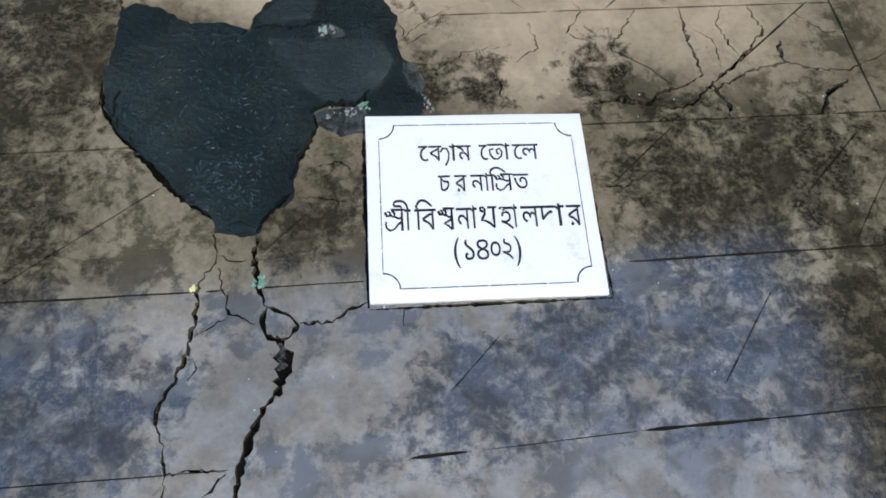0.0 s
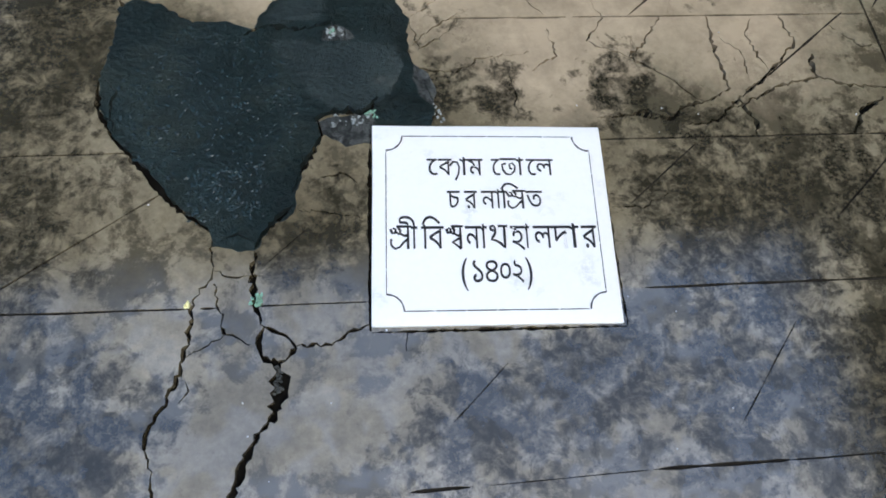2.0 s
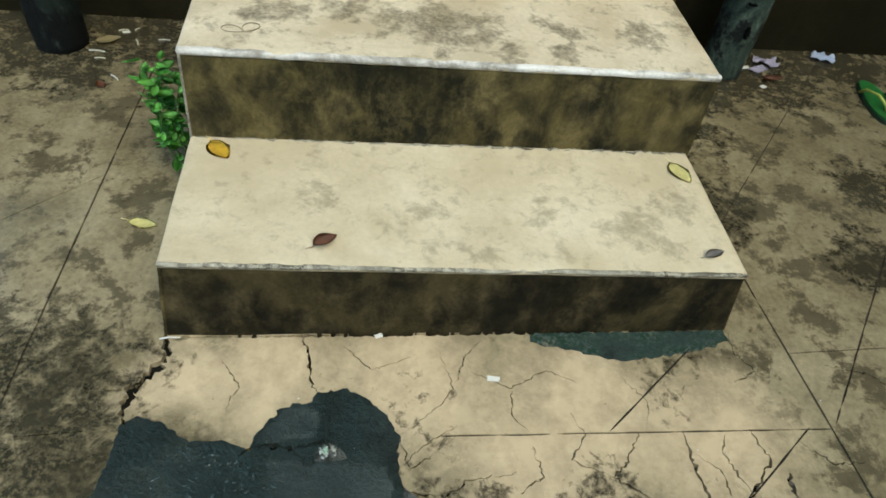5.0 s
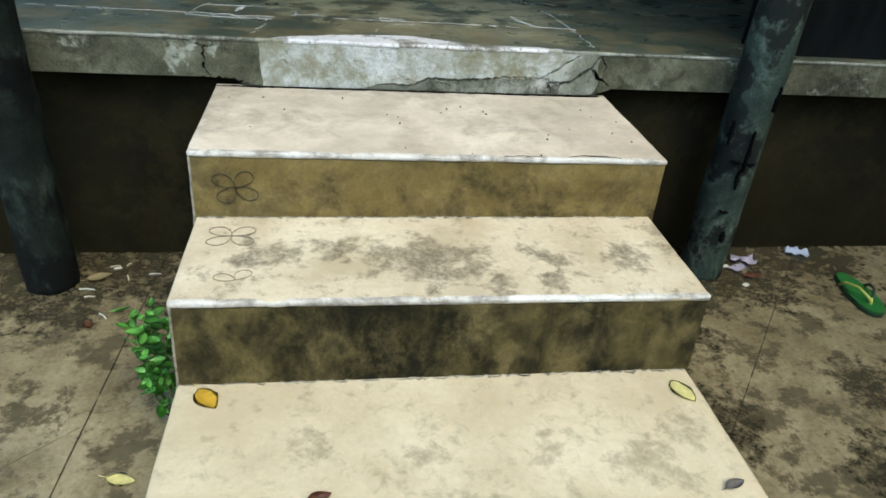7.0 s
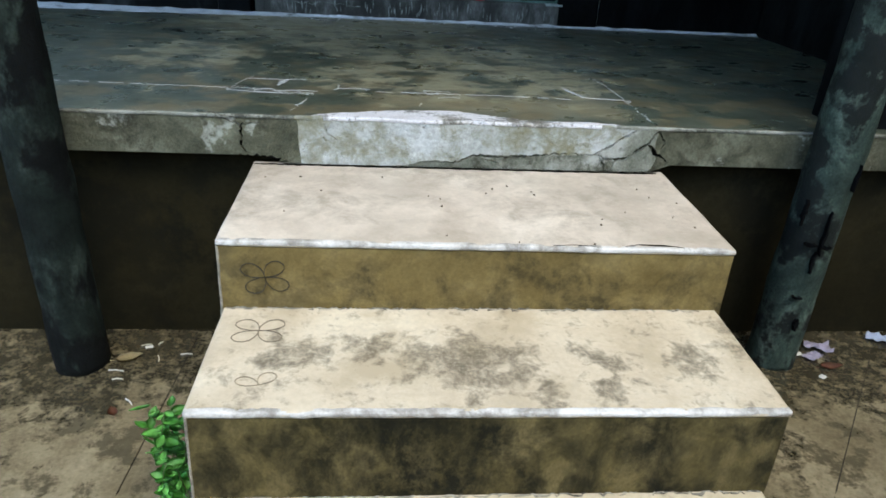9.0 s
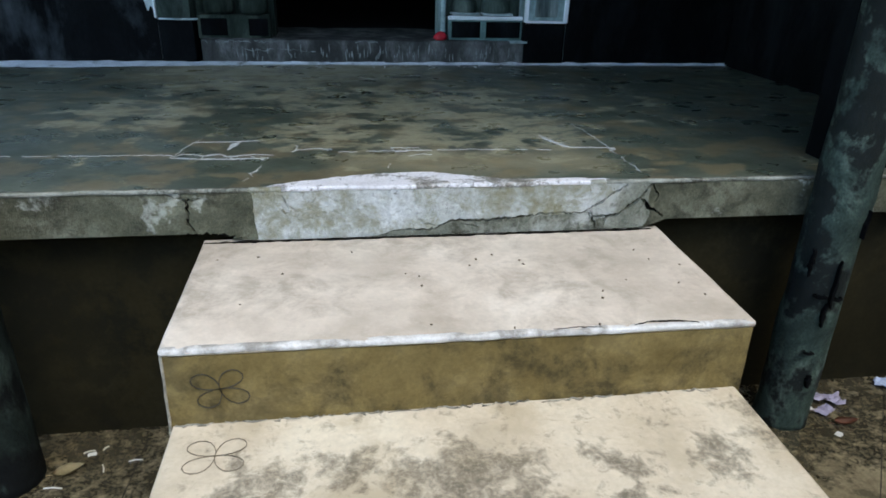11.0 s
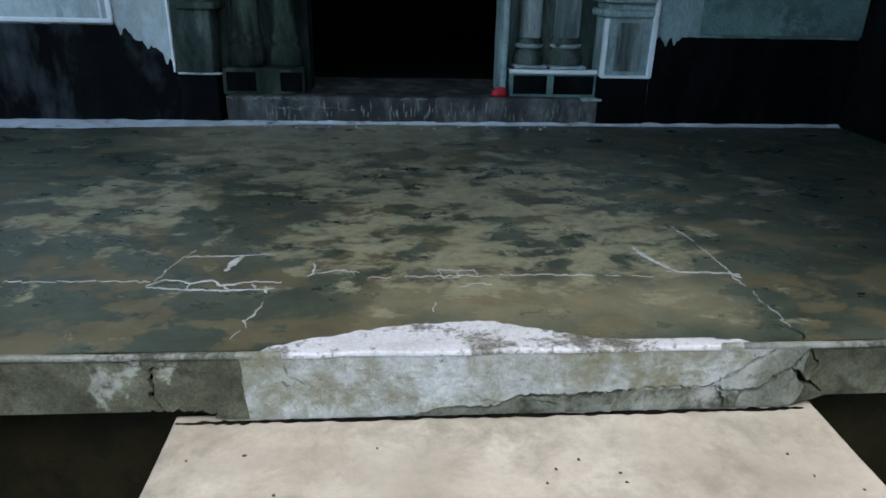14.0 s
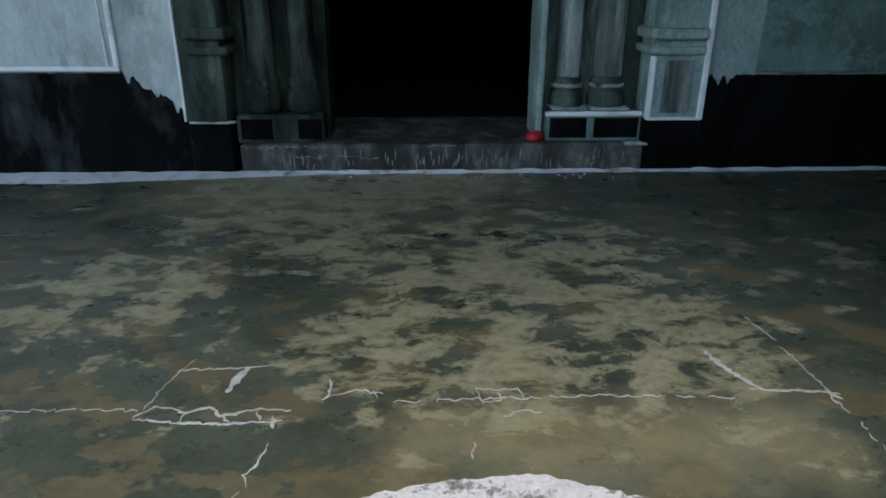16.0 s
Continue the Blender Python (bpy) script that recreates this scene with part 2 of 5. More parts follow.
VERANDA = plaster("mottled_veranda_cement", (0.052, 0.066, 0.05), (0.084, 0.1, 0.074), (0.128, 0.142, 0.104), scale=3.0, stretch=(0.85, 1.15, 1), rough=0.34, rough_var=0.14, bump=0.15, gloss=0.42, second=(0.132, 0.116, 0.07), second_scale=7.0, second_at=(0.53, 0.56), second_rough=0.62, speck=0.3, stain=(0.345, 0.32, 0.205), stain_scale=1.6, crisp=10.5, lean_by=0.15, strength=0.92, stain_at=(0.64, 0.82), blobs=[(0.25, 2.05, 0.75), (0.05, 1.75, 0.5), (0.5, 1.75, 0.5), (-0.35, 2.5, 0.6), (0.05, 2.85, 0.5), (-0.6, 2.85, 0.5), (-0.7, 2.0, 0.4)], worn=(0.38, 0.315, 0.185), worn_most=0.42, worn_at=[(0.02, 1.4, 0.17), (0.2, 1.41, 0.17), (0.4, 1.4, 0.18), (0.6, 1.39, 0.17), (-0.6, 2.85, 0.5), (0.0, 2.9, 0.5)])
SLAB_EDGE = plaster("weathered_slab_edge", (0.055, 0.058, 0.037), (0.13, 0.132, 0.088), (0.26, 0.26, 0.185), scale=7, rough=0.85, bump=0.8, lumps=0.008, gloss=0.2, speck=0.4, stain=(0.03, 0.028, 0.018), stain_scale=4, crisp=16.0, soft=0.05, stain_at=(0.54, 0.7), second=(0.38, 0.39, 0.33), second_scale=8, second_at=(0.58, 0.62))
OLD_REPAIR = plaster("old_grey_repair_plaster", (0.13, 0.138, 0.105), (0.26, 0.27, 0.215), (0.44, 0.45, 0.38), scale=8, rough=0.85, bump=0.9, lumps=0.01, gloss=0.2, speck=0.4, stain=(0.06, 0.062, 0.042), stain_scale=6, crisp=24.0, soft=0.04, second=(0.46, 0.47, 0.43), second_scale=8, second_at=(0.56, 0.66))
REPAIR = plaster("pale_repair_plaster", (0.38, 0.4, 0.36), (0.6, 0.625, 0.595), (0.8, 0.825, 0.83), scale=4, rough=0.8, bump=1.0, lumps=0.014, relief=9, gloss=0.25, speck=0.3, stain=(0.25, 0.24, 0.155), stain_scale=3.0, stain_at=(0.46, 0.62), crisp=13.0, soft=0.035, second=(0.14, 0.14, 0.105), second_scale=24, second_at=(0.62, 0.66))
LENS = plaster("rubbed_white_cement", (0.64, 0.62, 0.63), (0.8, 0.78, 0.8), (0.86, 0.85, 0.87), scale=7, rough=0.5, bump=0.3, gloss=0.3, speck=0.25, second=(0.46, 0.43, 0.38), second_scale=7, second_at=(0.57, 0.66), stain=(0.12, 0.11, 0.09), stain_scale=7, crisp=45.0, soft=0.01, stain_at=(0.58, 0.74))
NOSING_GREY = plaster("worn_grey_nosing", (0.2, 0.185, 0.15), (0.38, 0.35, 0.28), (0.55, 0.5, 0.4), scale=12, rough=0.7, gloss=0.3, stain=(0.05, 0.045, 0.035), stain_scale=6, stain_at=(0.46, 0.6))
ARRIS = plaster("rubbed_slab_edge", (0.16, 0.165, 0.13), (0.29, 0.295, 0.25), (0.45, 0.455, 0.4), scale=10, rough=0.8, gloss=0.2, speck=0.35, stain=(0.07, 0.07, 0.055), stain_scale=6, stain_at=(0.52, 0.66))
LIME = plaster("white_lime_line", (0.45, 0.45, 0.44), (0.6, 0.6, 0.58), (0.75, 0.75, 0.74), scale=30, rough=0.9)
# dark brown carries the shade under the slab; the courtyard walls reuse it
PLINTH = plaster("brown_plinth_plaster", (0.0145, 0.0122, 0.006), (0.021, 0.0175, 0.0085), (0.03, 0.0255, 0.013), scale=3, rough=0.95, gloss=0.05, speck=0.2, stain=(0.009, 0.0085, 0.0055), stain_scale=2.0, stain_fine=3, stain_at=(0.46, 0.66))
POST = plaster("green_black_post", (0.003, 0.005, 0.004), (0.014, 0.022, 0.018), (0.075, 0.105, 0.085), scale=6, stretch=(1, 1, 0.7), rough=0.8, bump=0.9, lumps=0.008, gloss=0.15, speck=0.5, second=(0.003, 0.004, 0.004), second_scale=6, second_at=(0.5, 0.57))
POST_PALE = plaster("worn_green_post", (0.012, 0.02, 0.017), (0.042, 0.067, 0.054), (0.19, 0.25, 0.2), scale=8, stretch=(1, 1, 0.8), rough=0.75, bump=0.9, gloss=0.2, speck=0.5, second=(0.008, 0.011, 0.01), second_scale=8, second_at=(0.5, 0.56))
WALL = plaster("pale_blue_limewash", (0.42, 0.475, 0.46), (0.56, 0.62, 0.6), (0.69, 0.745, 0.725), scale=4, stretch=(1, 1, 0.45), rough=0.85, bump=0.3, gloss=0.15, speck=0.2, stain=(0.13, 0.155, 0.14), stain_scale=3, stain_fine=4, stain_at=(0.58, 0.76))
COLUMN = plaster("streaked_teal_limewash", (0.06, 0.08, 0.075), (0.17, 0.21, 0.195), (0.5, 0.57, 0.54), scale=7, stretch=(1.8, 1.8, 0.18), rough=0.85, bump=0.3, gloss=0.15, second=(0.022, 0.028, 0.027), second_scale=6, second_at=(0.56, 0.68))
CHALK = plaster("worn_chalky_moulding", (0.1, 0.125, 0.12), (0.36, 0.43, 0.41), (0.82, 0.86, 0.86), scale=11, stretch=(1, 1, 1.8), rough=0.85, gloss=0.15, bump=0.4, speck=0.3, second=(0.03, 0.036, 0.036), second_scale=9, second_at=(0.57, 0.66))
TEAL = plaster("grey_teal_limewash", (0.125, 0.215, 0.2), (0.185, 0.295, 0.275), (0.25, 0.37, 0.345), scale=5, rough=0.8, bump=0.25, gloss=0.15, stain=(0.08, 0.13, 0.115), stain_scale=3, stain_fine=4)
MIDTEAL = plaster("blue_teal_limewash", (0.25, 0.36, 0.345), (0.38, 0.49, 0.47), (0.52, 0.63, 0.61), scale=5, stretch=(1, 1, 0.5), rough=0.85, gloss=0.2, bump=0.25, stain=(0.12, 0.17, 0.155), stain_scale=3, stain_fine=4, stain_at=(0.48, 0.64))
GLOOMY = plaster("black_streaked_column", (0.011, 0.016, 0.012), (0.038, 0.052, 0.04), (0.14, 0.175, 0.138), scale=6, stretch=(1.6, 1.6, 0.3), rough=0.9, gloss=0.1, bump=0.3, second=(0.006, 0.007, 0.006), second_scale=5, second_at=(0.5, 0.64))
DARKTEAL = plaster("dark_teal_limewash", (0.022, 0.031, 0.026), (0.07, 0.094, 0.078), (0.2, 0.245, 0.205), scale=6, stretch=(1.4, 1.4, 0.35), rough=0.9, gloss=0.1, bump=0.3, second=(0.012, 0.015, 0.012), second_scale=5, second_at=(0.52, 0.66))
WHITEEDGE = plaster("chalky_white_edge", (0.84, 0.88, 0.87), (0.92, 0.94, 0.93), (0.95, 0.96, 0.96), scale=16, rough=0.9, gloss=0.1, speck=0.15, stain=(0.5, 0.55, 0.53), stain_scale=9, stain_fine=4, stain_at=(0.62, 0.76))
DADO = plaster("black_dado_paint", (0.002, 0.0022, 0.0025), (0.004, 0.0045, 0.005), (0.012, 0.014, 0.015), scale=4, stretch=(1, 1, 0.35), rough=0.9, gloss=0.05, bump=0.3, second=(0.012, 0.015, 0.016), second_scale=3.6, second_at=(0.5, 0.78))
BLOTCHED = plaster("blotched_black_dado", (0.003, 0.0033, 0.0035), (0.005, 0.0056, 0.006), (0.012, 0.0135, 0.0145), scale=3, stretch=(1, 1, 0.5), rough=0.85, gloss=0.06, bump=0.3, second=(0.1, 0.115, 0.12), second_scale=2.8, second_at=(0.5, 0.8))
SMEAR = plaster("pale_lime_smear", (0.1, 0.11, 0.1), (0.22, 0.235, 0.22), (0.42, 0.44, 0.42), scale=20, rough=0.9, gloss=0.1, speck=0.4)
SILL = plaster("scuffed_dark_sill", (0.02, 0.021, 0.019), (0.07, 0.07, 0.063), (0.21, 0.21, 0.195), scale=9, stretch=(1, 1, 0.35), rough=0.8, gloss=0.2, bump=0.4, speck=0.4, second=(0.022, 0.022, 0.02), second_scale=4, second_at=(0.52, 0.66))
FILLET = plaster("pale_wall_fillet", (0.5, 0.52, 0.53), (0.7, 0.72, 0.73), (0.8, 0.82, 0.83), scale=10, rough=0.85, gloss=0.2, second=(0.2, 0.2, 0.18), second_scale=9, second_at=(0.56, 0.66))
# near-black colour stands in for the darkness of the room
DARKROOM = plain("shade_black_room_plaster", (0.004, 0.004, 0.004), 0.95, gloss=0.1)
ROOF = plain("grey_roof_underside", (0.2, 0.2, 0.19), 0.9)
MARBLE = plaster("white_marble", (0.93, 0.92, 0.86), (0.955, 0.945, 0.895), (0.965, 0.96, 0.92), scale=5, rough=0.4, bump=0.05, speck=0.03, stain=(0.62, 0.63, 0.56), stain_scale=14, stain_at=(0.72, 0.8))
INK = plain("black_engraved_paint", (0.012, 0.012, 0.014), 0.7)
LINE = plain("dark_scratched_line", (0.14, 0.115, 0.08), 0.8, 0.5)
FAINT = plain("faint_scratched_line", (0.26, 0.215, 0.15), 0.8, 0.5)
SOOT = plain("black_scratched_line", (0.045, 0.036, 0.02), 0.8, 0.5)
GREENLEAF = plain("fresh_green_leaf", (0.18, 0.5, 0.11), 0.35, 0.5, 25)
YELLOWLEAF = plain("yellow_fallen_leaf", (0.75, 0.48, 0.06), 0.5, 0.3, 40)
PALELEAF = plain("pale_yellow_leaf", (0.82, 0.76, 0.36), 0.5, 0.2, 40)
BROWNLEAF = plain("brown_dry_leaf", (0.16, 0.06, 0.03), 0.55, 0.4, 40)
STRAW = plain("dry_straw", (0.55, 0.52, 0.42), 0.7)
PAPER = plain("white_paper", (0.6, 0.59, 0.56), 0.8, 0.1)
PURPLE = plain("pale_purple_wrapper", (0.3, 0.27, 0.36), 0.4)
BLUEWHITE = plain("pale_blue_plastic", (0.36, 0.41, 0.54), 0.35, 0.15)
RUBBER = plain("green_rubber", (0.015, 0.12, 0.025), 0.5, 0.3)
RUBBERDARK = plain("dark_green_rubber", (0.01, 0.035, 0.016), 0.5)
STRAPYEL = plain("yellow_green_strap", (0.35, 0.38, 0.08), 0.5)
REDPETAL = plain("red_petal", (0.5, 0.015, 0.03), 0.5, 0.3)
STEM = plain("green_stem", (0.1, 0.17, 0.05), 0.6)
GRAIN = plain("wet_dark_grain", (0.014, 0.03, 0.031), 0.42, 0.5, 60, gloss=0.45)
CHIP = plain("pale_stone_chip", (0.28, 0.3, 0.28), 0.8, 0.5, 60)


# ---- helpers for shapes ----
def part(name, bm, material, parent=None, label=""):
    me = bpy.data.meshes.new(name)
    bm.to_mesh(me)
    bm.free()
    for x in (material if isinstance(material, (list, tuple)) else (material,)):
        me.materials.append(x)
    ob = new(name, me)
    if parent:
        ob.parent = parent
    return tagged(ob, label)


def thing(name, at=(0, 0, 0), label="", category="", group="", kind="", turn=0.0):
    ob = new(name)
    ob.empty_display_size = 0.05
    ob.matrix_world = pose(*at, 0, 0, turn)
    return tagged(ob, label, category, group, kind)


def box(x0, x1, y0, y1, z0, z1, round_=0.0, seg=2, wobble=0.0, cell=0.0):
    """A box with rounded edges; wobble pushes its surface in and out unevenly."""
    bm = bmesh.new()
    bmesh.ops.create_cube(bm, size=1)
    for v in bm.verts:
        v.co = Vector((x0 + (v.co.x + 0.5) * (x1 - x0), y0 + (v.co.y + 0.5) * (y1 - y0), z0 + (v.co.z + 0.5) * (z1 - z0)))
    if cell:
        for axis, a, b in ((0, x0, x1), (1, y0, y1), (2, z0, z1)):
            for i in range(1, int((b - a) / cell)):
                co, no = [0, 0, 0], [0, 0, 0]
                co[axis], no[axis] = a + i * (b - a) / int((b - a) / cell), 1
                bmesh.ops.bisect_plane(bm, geom=bm.verts[:] + bm.edges[:] + bm.faces[:], plane_co=co, plane_no=no)
    if round_:
        sharp = [e for e in bm.edges if len(e.link_faces) == 2 and e.calc_face_angle(0) > 0.5]
        bmesh.ops.bevel(bm, geom=sharp, offset=round_, segments=seg, profile=0.6, affect="EDGES")
    if wobble:
        shake(bm, wobble)
    for f in bm.faces:
        f.smooth = bool(round_)
    return bm


def shake(bm, amount, scale=7.0):
    for v in bm.verts:
        p = v.co * scale
        v.co += amount * (noise.noise_vector(p) + 0.5 * noise.noise_vector(p * 3.1))


def merge(*bms):
    out = bmesh.new()
    for b in bms:
        me = bpy.data.meshes.new("tmp")
        b.to_mesh(me)
        b.free()
        out.from_mesh(me)
        bpy.data.meshes.remove(me)
    return out


def jag(points, step=0.012, amount=0.004, seed=0):
    """A line through the points, broken up like a natural crack."""
    r = random.Random(seed)
    out = []
    for (ax, ay), (bx, by) in zip(points, points[1:]):
        n = max(1, int(math.hypot(bx - ax, by - ay) / step))
        for i in range(n):
            k = i / n
            d = amount if 0 < i else amount * 0.4
            out.append((ax + (bx - ax) * k + r.uniform(-d, d), ay + (by - ay) * k + r.uniform(-d, d)))
    out.append(points[-1])
    return out


def ribbon(points, width, seed=0, taper=True, ragged=0.35):
    """The closed outline of a line of uneven width."""
    r = random.Random(seed + 99)
    left, right, n = [], [], len(points)
    for i, (x, y) in enumerate(points):
        ax, ay = points[max(i - 1, 0)]
        bx, by = points[min(i + 1, n - 1)]
        d = math.hypot(bx - ax, by - ay) or 1
        w = 0.5 * width * (1 + r.uniform(-ragged, ragged))
        if taper:
            w *= 0.35 + 0.65 * min(1, 3 * i / n, 3 * (n - 1 - i) / n) if n > 2 else 1
        nx, ny = -(by - ay) / d * w, (bx - ax) / d * w
        left.append((x + nx, y + ny))
        right.append((x - nx, y - ny))
    return left + right[::-1]


def crack(points, width, seed, amount=0.006):
    return ribbon(jag(points, 0.0065, amount * 0.62, seed), width * 1.1, seed, ragged=0.75)


def groove(a, b, width=0.004, seed=0):
    """A scored line, worn away here and there."""
    r, out, k = random.Random(seed + 7), [], 0.0
    length = math.hypot(b[0] - a[0], b[1] - a[1])
    ux, uy = (b[0] - a[0]) / length, (b[1] - a[1]) / length
    while k < length:
        e = min(length, k + r.uniform(0.2, 0.7))
        n = max(3, int((e - k) / 0.016))
        left, right = [], []
        for i in range(n + 1):
            d = k + (e - k) * i / n
            w = 0.5 * width * (0.95 + 0.7 * noise.noise((d * 22, seed, 0)) + 0.3 * noise.noise((d * 70, seed, 5))) * (0.3 if i in (0, n) else 1.0)
            off = 0.001 * noise.noise((d * 9, seed, 9))
            x, y = a[0] + ux * d - uy * off, a[1] + uy * d + ux * off
            left.append((x - uy * w, y + ux * w))
            right.append((x + uy * w, y - ux * w))
        out.append(left + right[::-1])
        k = e + r.choice((0.003, 0.004, 0.012))
    return out


def cut_sheet(outer, gaps, patches, depth, place, lift=0.0, lines=()):
    """Splits a flat sheet along gaps (open down to depth) and into patches. lines are shallow grooves. Returns bmeshes: sheet, bottom of gaps, bottom of lines, and one a patch."""
    from mathutils.geometry import delaunay_2d_cdt
    verts, edges = [], []
    for poly in [outer, *patches, *lines, *gaps]:
        k = len(verts)
        edges += [(k + i, k + (i + 1) % len(poly)) for i in range(len(poly))]
        verts += [Vector(p) for p in poly]
    co, _, tris, _, _, _ = delaunay_2d_cdt(verts, edges, [], 0, 1e-5)
    tris = [f for f in tris if len(f) == 3]
    mid = np.array([[sum(co[i][n] for i in f) / 3 for n in (0, 1)] for f in tris])

    def inside(poly):
        p, hit = np.array(poly), np.zeros(len(mid), bool)
        near = np.all((mid >= p.min(0)) & (mid <= p.max(0)), axis=1)
        m = mid[near]
        odd = np.zeros(len(m), bool)
        for (ax, ay), (bx, by) in zip(p, np.roll(p, -1, 0)):
            if ay != by:
                odd ^= ((ay > m[:, 1]) != (by > m[:, 1])) & (m[:, 0] < (bx - ax) * (m[:, 1] - ay) / (by - ay) + ax)
        hit[near] = odd
        return hit

    np_ = len(patches)
    kinds = [0 if k else None for k in inside(outer)]
    marked = [*enumerate(patches, 1), *(("line", p) for p in lines), *(("gap", p) for p in gaps)]
    for number, poly in marked:
        for i in np.flatnonzero(inside(poly)):
            if kinds[i] is not None:
                kinds[i] = number
    sides = {}
    for f, k in zip(tris, kinds):
        for a, b in zip(f, f[1:] + f[:1]):
            sides.setdefault((min(a, b), max(a, b)), []).append(k)
    made = []
    for want in [0, "gap", "line", *range(1, np_ + 1)]:
        bm, at = bmesh.new(), {}

        def vert(i, h):
            if (i, h) not in at:
                at[i, h] = bm.verts.new(place(co[i].x, co[i].y, h))
            return at[i, h]

        up = Vector(place(0, 0, 1)) - Vector(place(0, 0, 0))
        top = {"gap": -depth, "line": -0.003, 0: 0.0}.get(want, lift)
        for f, k in zip(tris, kinds):
            if k != want or len(set(f)) < 3:
                continue
            face = bm.faces.new([vert(i, top) for i in f])
            face.normal_update()
            if face.normal.dot(up) < 0:
                face.normal_flip()
            if want == "gap":
                continue
            for a, b in zip(f, f[1:] + f[:1]):
                around = sides[min(a, b), max(a, b)]
                if len(around) == 2 and any(k2 != want for k2 in around):
                    bm.faces.new([vert(b, top), vert(a, top), vert(a, -depth), vert(b, -depth)])
        made.append(bm)
    return made


def strip(polys, place, thick):
    """Flat lines laid on a surface, each with its own thickness."""
    bm = bmesh.new()
    for poly in polys:
        up = [bm.verts.new(place(x, y, thick)) for x, y in poly]
        lo = [bm.verts.new(place(x, y, 0.0)) for x, y in poly]
        n = len(poly)
        for i in range(n // 2 - 1):
            bm.faces.new([up[i], up[i + 1], up[n - 2 - i], up[n - 1 - i]])
        for i in range(n):
            bm.faces.new([up[i], lo[i], lo[(i + 1) % n], up[(i + 1) % n]])
    bmesh.ops.recalc_face_normals(bm, faces=bm.faces)
    return bm


def tube(points, radius, sides=8, taper=1.0):
    bm, rings = bmesh.new(), []
    pts = [Vector(p) for p in points]
    for i, p in enumerate(pts):
        d = (pts[min(i + 1, len(pts) - 1)] - pts[max(i - 1, 0)]).normalized()
        q = d.to_track_quat("Z", "X")
        k = radius * (1 + (taper - 1) * i / max(1, len(pts) - 1))
        rings.append([bm.verts.new(p + q @ Vector((k * math.cos(a), k * math.sin(a), 0))) for a in (2 * math.pi * j / sides for j in range(sides))])
    for a, b in zip(rings, rings[1:]):
        for j in range(sides):
            bm.faces.new([a[j], a[(j + 1) % sides], b[(j + 1) % sides], b[j]]).smooth = True
    bm.faces.new(rings[0][::-1])
    bm.faces.new(rings[-1])
    return bm


def lathe(profile, sides=24, arc=(0, 360), at=(0, 0, 0)):
    """Turns (radius, height) pairs about the upright axis."""
    bm, rings = bmesh.new(), []
    full = arc[1] - arc[0] >= 360
    n = sides if full else sides + 1
    for r, z in profile:
        rings.append([bm.verts.new((at[0] + r * math.cos(a), at[1] + r * math.sin(a), at[2] + z)) for a in (radians(arc[0] + (arc[1] - arc[0]) * j / sides) for j in range(n))])
    for a, b in zip(rings, rings[1:]):
        for j in range(sides):
            bm.faces.new([a[j], a[(j + 1) % n], b[(j + 1) % n], b[j]]).smooth = True
    bm.faces.new(rings[0][::-1])
    bm.faces.new(rings[-1])
    return bm


def leaf_bm(length, width, curl=0.15, fold=0.12, thick=0.0008, seed=0):
    """A pointed oval leaf with a folded midrib, lying along +y from its stalk."""
    r = random.Random(seed)
    bm, rows, n = bmesh.new(), [], 8
    for i in range(n + 1):
        k = i / n
        w = 0.5 * width * (math.sin(math.pi * k ** 0.8) ** 0.8) + 0.0004
        z = curl * length * (k - 0.4) ** 2
        row = []
        for s in (-1, -0.5, 0, 0.5, 1):
            row.append(bm.verts.new((s * w * (1 + r.uniform(-0.06, 0.06)), k * length, z + abs(s) * fold * w + r.uniform(-1, 1) * 0.02 * width + 0.001)))
        rows.append(row)
    for a, b in zip(rows, rows[1:]):
        for j in range(4):
            bm.faces.new([a[j], a[j + 1], b[j + 1], b[j]]).smooth = True
    bmesh.ops.solidify(bm, geom=bm.faces[:], thickness=thick)
    return bm


# ---- large structure: ground, plinth, veranda, house wall ----
VZ = 0.743
Y2, Y3, Y4 = 0.385, 0.738, 1.21
WALL_Y, ROOM_Y = 3.03, 3.22


def flat(x, y, h):
    return (x, y, h)


